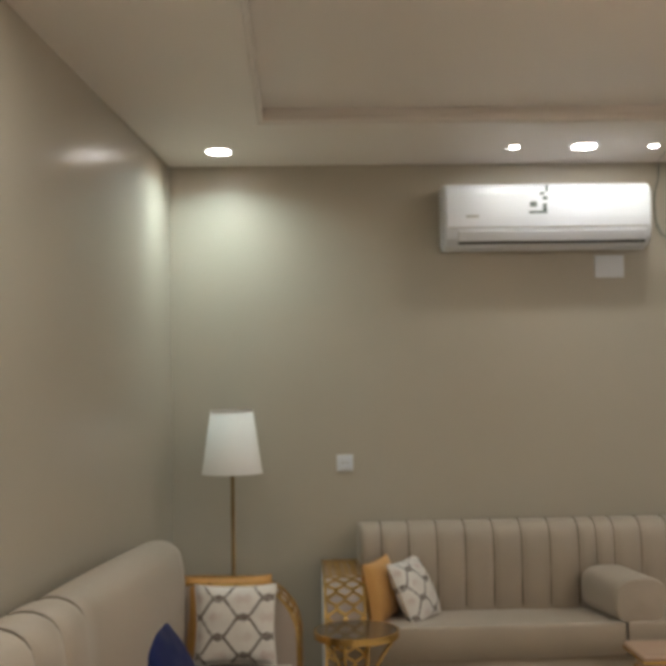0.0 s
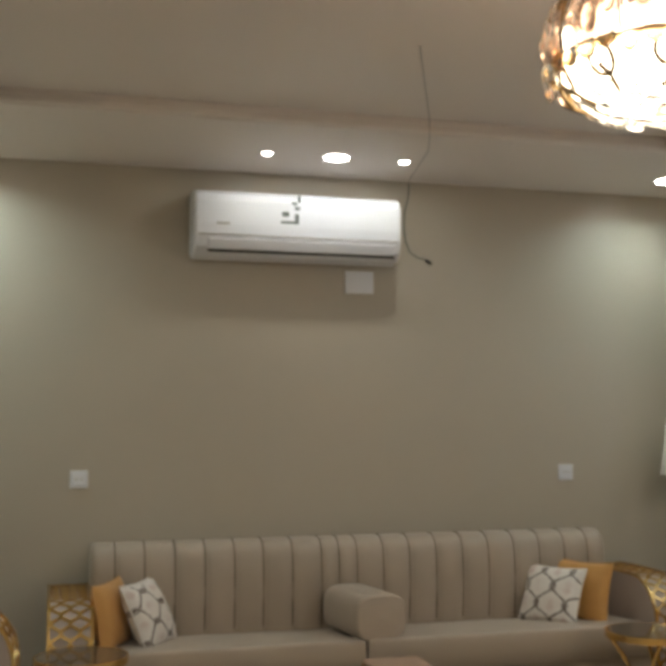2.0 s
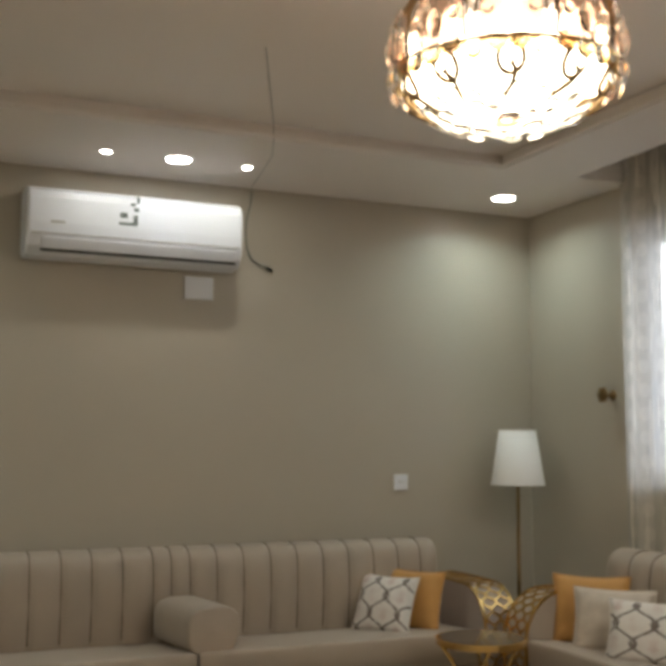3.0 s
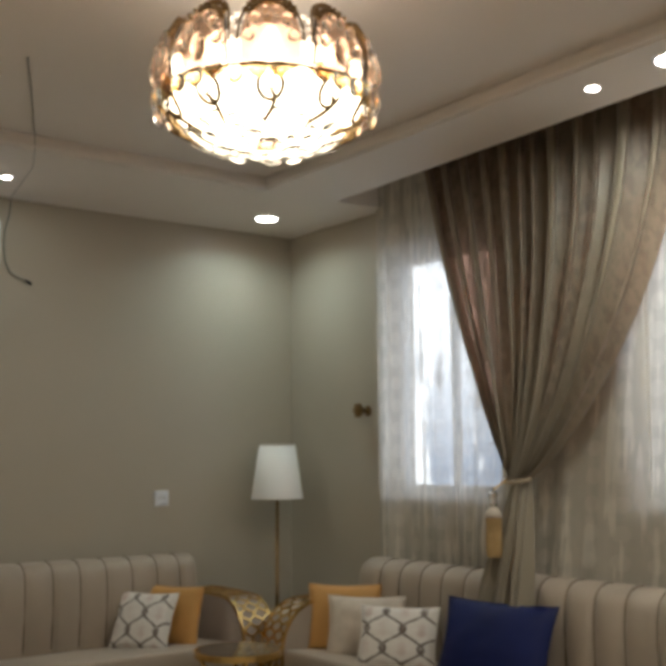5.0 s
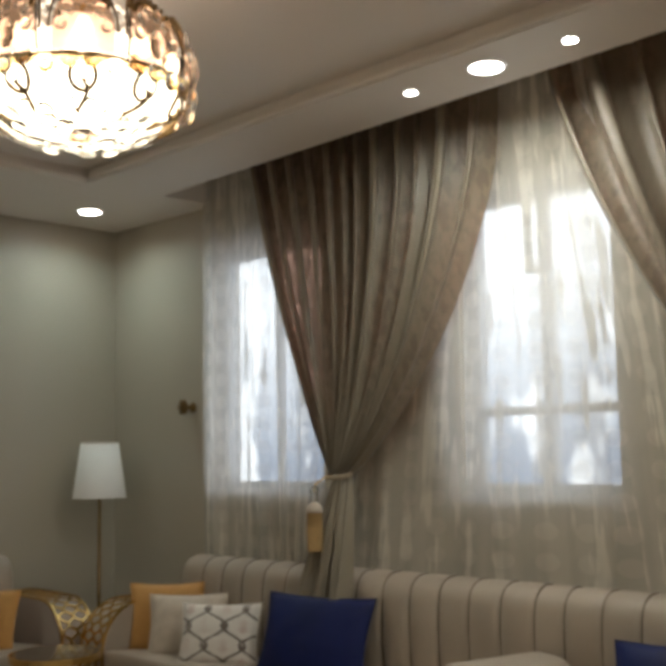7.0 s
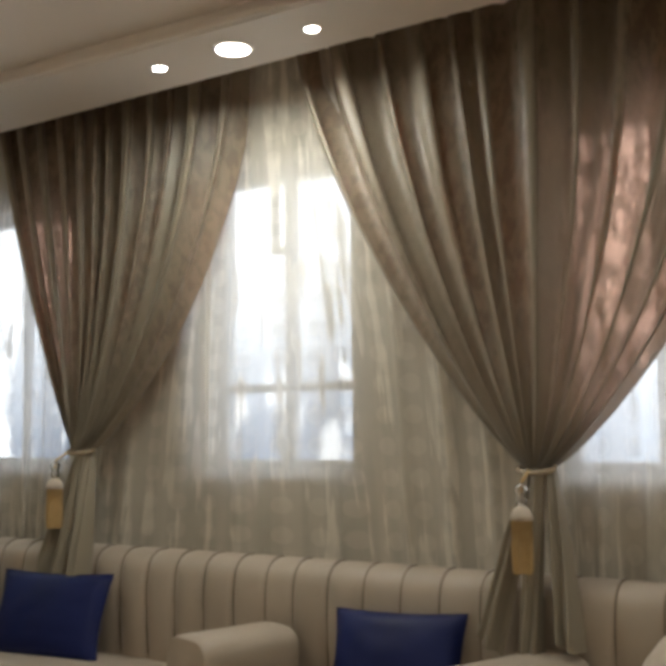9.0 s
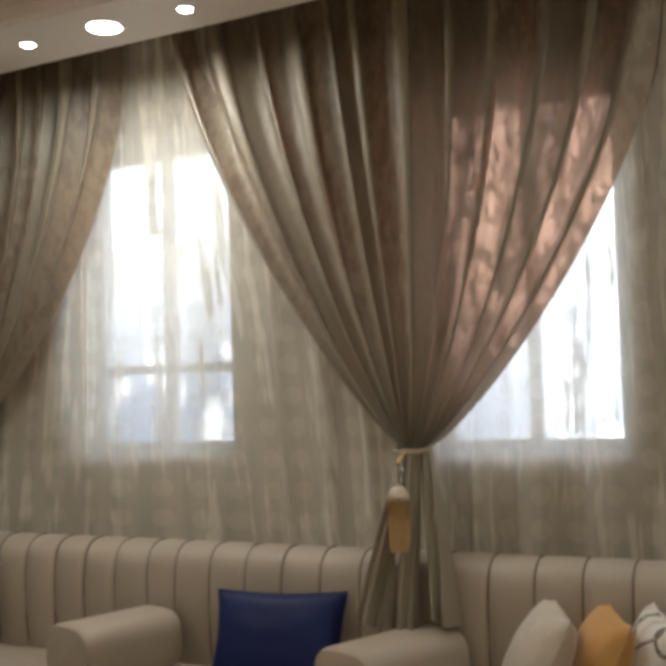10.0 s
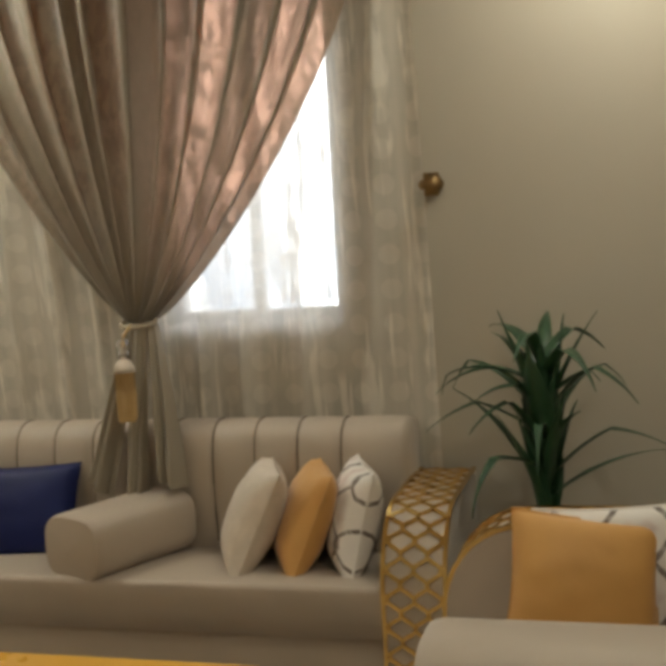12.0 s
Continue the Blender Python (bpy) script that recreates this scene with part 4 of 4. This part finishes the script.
# ---------------------------------------------------------------- plant
def dracaena(x, y):
    ob = tagged(base("potted_plant", x, y, 0), "dark green strap-leaved plant standing in the corner", "plant")
    pot = part("pot", turned(bmesh.new(), [(0.10, 0.0), (0.105, 0.01), (0.13, 0.25), (0.14, 0.34), (0.14, 0.36), (0.128, 0.36), (0.122, 0.32)], seg=36), POT, ob, smooth=True)
    part("soil", turned(bmesh.new(), [(0.12, 0.315), (0.06, 0.325), (0.01, 0.33)], seg=24), SOIL, pot)
    part("stem", tube(bmesh.new(), [(0, 0, 0.31), (0.004, 0.002, 0.55), (0.0, 0.006, 0.78), (0.004, 0, 1.05)], [0.028, 0.026, 0.022, 0.012], 10), LEAF, ob)
    rnd = random.Random(4)
    for k in range(40):
        inner = k % 5 < 2
        az = k * 2.39996 + rnd.uniform(-0.3, 0.3)
        t = k / 39
        if inner:
            z0, length = 0.54 + 0.36 * t, rnd.uniform(0.28, 0.38)
            rise, droop, wide = radians(rnd.uniform(68, 84)), rnd.uniform(-0.15, 0.35), rnd.uniform(0.024, 0.033)
        else:
            z0, length = 0.62 + 0.44 * t, rnd.uniform(0.32, 0.46) * (1.05 - 0.2 * t)
            rise, droop, wide = radians(rnd.uniform(28, 66)), rnd.uniform(0.5, 1.5), rnd.uniform(0.010, 0.017)
        bend = rnd.randint(4, 8) if not inner and rnd.random() < 0.55 else 99
        bm = bmesh.new()
        p, ang, prev = Vector((0.012 * math.cos(az), 0.012 * math.sin(az), z0)), rise, None
        n = 11
        for j in range(n + 1):
            s = j / n
            w = wide * (0.55 + 0.9 * math.sin(math.pi * min(1, s * 1.1 + 0.12)) ** 0.8) * (1 - s ** 3.5) + 0.001
            side_ = Vector((-math.sin(az), math.cos(az), 0))
            up = Vector((-math.sin(ang) * math.cos(az), -math.sin(ang) * math.sin(az), math.cos(ang)))
            row = [bm.verts.new(p - side_ * w + up * w * 0.35), bm.verts.new(p), bm.verts.new(p + side_ * w + up * w * 0.35)]
            low = [bm.verts.new(v.co - up * 0.0016) for v in row]
            cur = row + low[::-1]
            if prev:
                for m in range(6):
                    bm.faces.new((prev[m], prev[(m + 1) % 6], cur[(m + 1) % 6], cur[m]))
            prev = cur
            step = length / n
            p = p + Vector((math.cos(az) * math.cos(ang), math.sin(az) * math.cos(ang), math.sin(ang))) * step
            ang -= droop / n * (0.5 + 1.2 * s) + (rnd.uniform(0.4, 0.9) if j == bend else 0)
        bmesh.ops.recalc_face_normals(bm, faces=bm.faces)
        part("leaf", bm, LEAF, ob, smooth=True)
    return ob


dracaena(-0.36, -5.49)


# ---------------------------------------------------------------- chandelier
def crystal_bead(r, seg=8):
    """A cut octagon bead facing local x."""
    bm = bmesh.new()
    rings = []
    for x, k in ((-0.35, 0.45), (-0.12, 1.0), (0.12, 1.0), (0.35, 0.45)):
        rings.append([bm.verts.new((x * r, k * r * math.cos(2 * math.pi * (q + 0.5) / seg), k * r * math.sin(2 * math.pi * (q + 0.5) / seg))) for q in range(seg)])
    for a, b in zip(rings, rings[1:]):
        for q in range(seg):
            bm.faces.new((a[q], a[(q + 1) % seg], b[(q + 1) % seg], b[q]))
    bm.faces.new(rings[0][::-1])
    bm.faces.new(rings[-1])
    bmesh.ops.recalc_face_normals(bm, faces=bm.faces)
    me = bpy.data.meshes.new("bead")
    bm.to_mesh(me)
    bm.free()
    return me


def chandelier(cx, cy, zr, R):
    ob = tagged(base("chandelier", cx, cy, 0), "lit crystal and amber glass chandelier with gold ring", "chandelier")
    part("canopy", turned(bmesh.new(), [(0.07, TOP), (0.07, TOP - 0.012), (0.05, TOP - 0.03), (0.012, TOP - 0.04)], seg=32), GOLD, ob, smooth=True)
    part("rod", turned(bmesh.new(), [(0.008, TOP - 0.035), (0.008, zr + 0.02)], seg=12), GOLD, ob)
    prof = [(0.02, zr - 0.101), (0.107, zr - 0.1011), (0.178, zr - 0.0891), (0.231, zr - 0.06201), (0.263, zr - 0.0295), (0.273, zr - 0.0060)]
    part("bowl", turned(bmesh.new(), prof, seg=56), BOWL_GLOW, ob, "lit frosted glass bowl", smooth=True)
    # unseen glowing core, added so the amber arches light up from behind
    part("upper_diffuser", turned(bmesh.new(), [(0.235, zr + 0.012), (0.222, zr + 0.11), (0.16, zr + 0.17)], seg=48), PETAL_GLOW, ob, "lit core added behind the amber arches", smooth=True)
    bm = turned(bmesh.new(), [(R - 0.05, zr - 0.0036), (R - 0.010, zr - 0.0042), (R - 0.010, zr + 0.007), (R - 0.05, zr + 0.007)], seg=64, caps=False)
    ring = part("ring", bm, GOLD, ob, "gold ring")
    n = 10
    for k in range(n):
        a = 2 * math.pi * k / n + 0.41
        m = Matrix.Rotation(a, 4, "Z")
        hw, hh = 0.088, 0.20

        def lean(z):
            return R - 0.022 + 0.012 * math.sin(math.pi * z / hh) - 0.055 * (z / hh) ** 2

        def arch(t, o):
            b = math.pi * (1 - t)
            return (math.cos(b) * hw * o, math.sin(b) ** 0.7 * hh * o)

        def plate_face(off):
            rows = []
            for r_ in range(6):
                o = 0.90 * (1 - r_ / 5.0) + 0.001
                rows.append([bm.verts.new((lean(arch(t / 16, o)[1]) + off + 0.010 * (1 - o), arch(t / 16, o)[0], zr + 0.010 + arch(t / 16, o)[1])) for t in range(17)])
            for p, q in zip(rows, rows[1:]):
                for t in range(16):
                    bm.faces.new((p[t], p[t + 1], q[t + 1], q[t]) if off > 0 else (p[t + 1], p[t], q[t], q[t + 1]))
            return rows[0]
        bm = bmesh.new()
        f0, f1 = plate_face(0.006), plate_face(-0.006)
        for t in range(16):
            bm.faces.new((f0[t + 1], f0[t], f1[t], f1[t + 1]))
        bmesh.ops.recalc_face_normals(bm, faces=bm.faces)
        bmesh.ops.transform(bm, matrix=m, verts=bm.verts)
        petal = part("petal", bm, AMBER, ob, "amber glass arch")
        bm = bmesh.new()
        pts = [m @ Vector((lean(arch(t / 20, 1.0)[1]), arch(t / 20, 1.0)[0], zr + 0.012 + arch(t / 20, 1.0)[1])) for t in range(1, 20)]
        part("petal_frame", tube(bm, pts, 0.0036, 6), BRONZE, petal, "bronze arch frame")
        bm = bmesh.new()
        for t in range(22):
            y, z = arch(0.22 + 0.56 * t / 21, 0.965 - 0.10 * (t % 2))
            p = m @ Vector((lean(z) + 0.010, y, zr + 0.012 + z))
            g = bmesh.ops.create_icosphere(bm, subdivisions=1, radius=0.0095)
            bmesh.ops.translate(bm, vec=p, verts=g["verts"])
        part("beaded_cap", bm, BRONZE, petal, "dark bronze beadwork")
        for q in range(6):
            t = 0.10 + 0.80 * q / 5
            y, z = arch(t, 0.68)
            e = new("crystal", bead_small)
            e.parent = petal
            e.matrix_basis = m @ Matrix.Translation((lean(z) + 0.016, y, zr + 0.014 + z))
        e = new("crystal_drop", bead_big)
        e.parent = petal
        e.matrix_basis = m @ Matrix.Translation((lean(0.06) + 0.018, 0, zr + 0.06)) @ Matrix.Diagonal((0.7, 0.62, 1.05, 1))
        # glowing ball added behind each arch to make its white hot spot
        e = new("bulb", hot_spot_ball)
        e.parent = ob
        e.matrix_basis = m @ Matrix.Translation((R - 0.062, 0, zr + 0.075)) @ Matrix.Diagonal((0.7, 1.0, 1.35, 1))
        # between the arches
        m2 = Matrix.Rotation(a + math.pi / n, 4, "Z")
        e = new("crystal_drop", bead_big)
        e.parent = ob
        e.matrix_basis = m2 @ Matrix.Translation((R - 0.05, 0, zr + 0.125)) @ Matrix.Diagonal((0.8, 0.8, 1.0, 1))
        # open bronze loop and stem on the lit bowl
        for aa, big in ((a, 1.0),):
            m3 = Matrix.Rotation(aa, 4, "Z")
            rr = 0.033 * big
            pts = []
            for q in range(18):
                w_ = math.pi * 0.5 + 0.5 + (2 * math.pi - 1.0) * q / 17
                z = zr - 0.03879 + rr * math.sin(w_)
                pts.append(m3 @ Vector((0.281 - 0.10 * max(0.0, (zr - 0.0181 - z) / 0.11) ** 1.6, rr * math.cos(w_), z)))
            part("scroll", tube(bmesh.new(), pts, 0.0062, 6), BRONZE, ob)
            pts = [m3 @ Vector((0.281 - 0.10 * (t * 1.0) ** 1.6, 0.012 * big * math.sin(t * 4), zr - 0.05435 - 0.05 * t)) for t in [j / 8 for j in range(9)]]
            part("scroll", tube(bmesh.new(), pts, 0.0062, 6), BRONZE, ob)
        e = new("amber_drop" if k % 3 == 0 else "crystal_drop", bead_amber if k % 3 == 0 else bead_mid)
        e.parent = ob
        e.matrix_basis = m @ Matrix.Translation((0.287, 0, zr - 0.03879)) @ Matrix.Diagonal((0.8, 0.8, 0.8, 1))
    for rr, zz, cnt, off, tilt in ((R - 0.004, zr - 0.0140, 34, 0.0, 0.15), (R - 0.115, zr - 0.09632, 22, 0.0, 1.0), (R - 0.150, zr - 0.1084, 18, 0.5, 1.15), (R - 0.20, zr - 0.1156, 13, 0.0, 1.3), (R - 0.245, zr - 0.1192, 8, 0.5, 1.4)):
        for k in range(cnt):
            a = 2 * math.pi * (k + off) / cnt
            e = new("crystal", bead_amber if (k % 4 == 1 and zz > zr - 0.03621) else bead_mid)
            e.parent = ring
            e.matrix_basis = Matrix.Rotation(a, 4, "Z") @ Matrix.Translation((rr, 0, zz + 0.012 * math.sin(k * 2.3))) @ Matrix.Rotation(tilt, 4, "Y") @ Matrix.Rotation(0.4 * math.sin(k * 1.7), 4, "X")
    for k in range(8):
        a = 2 * math.pi * k / 8
        e = new("flower_petal", bead_amber)
        e.parent = ob
        e.matrix_basis = Matrix.Rotation(a, 4, "Z") @ Matrix.Translation((0.034, 0, zr - 0.1201)) @ Matrix.Rotation(1.35, 4, "Y") @ Matrix.Diagonal((1, 0.6, 1.1, 1))
    return ob


def with_material(me, mat):
    me.materials.append(mat)
    return me


bead_small = with_material(crystal_bead(0.017), CRYSTAL)
bead_mid = with_material(crystal_bead(0.026), CRYSTAL)
bead_big = with_material(crystal_bead(0.038), CRYSTAL)
bead_amber = with_material(crystal_bead(0.026), AMBER)
bm = bmesh.new()
bmesh.ops.create_icosphere(bm, subdivisions=2, radius=0.026)
hot_spot_ball = bpy.data.meshes.new("bulb")
bm.to_mesh(hot_spot_ball)
bm.free()
with_material(hot_spot_ball, BOWL_GLOW)
chandelier(-1.99, -2.80, 2.355, 0.32)
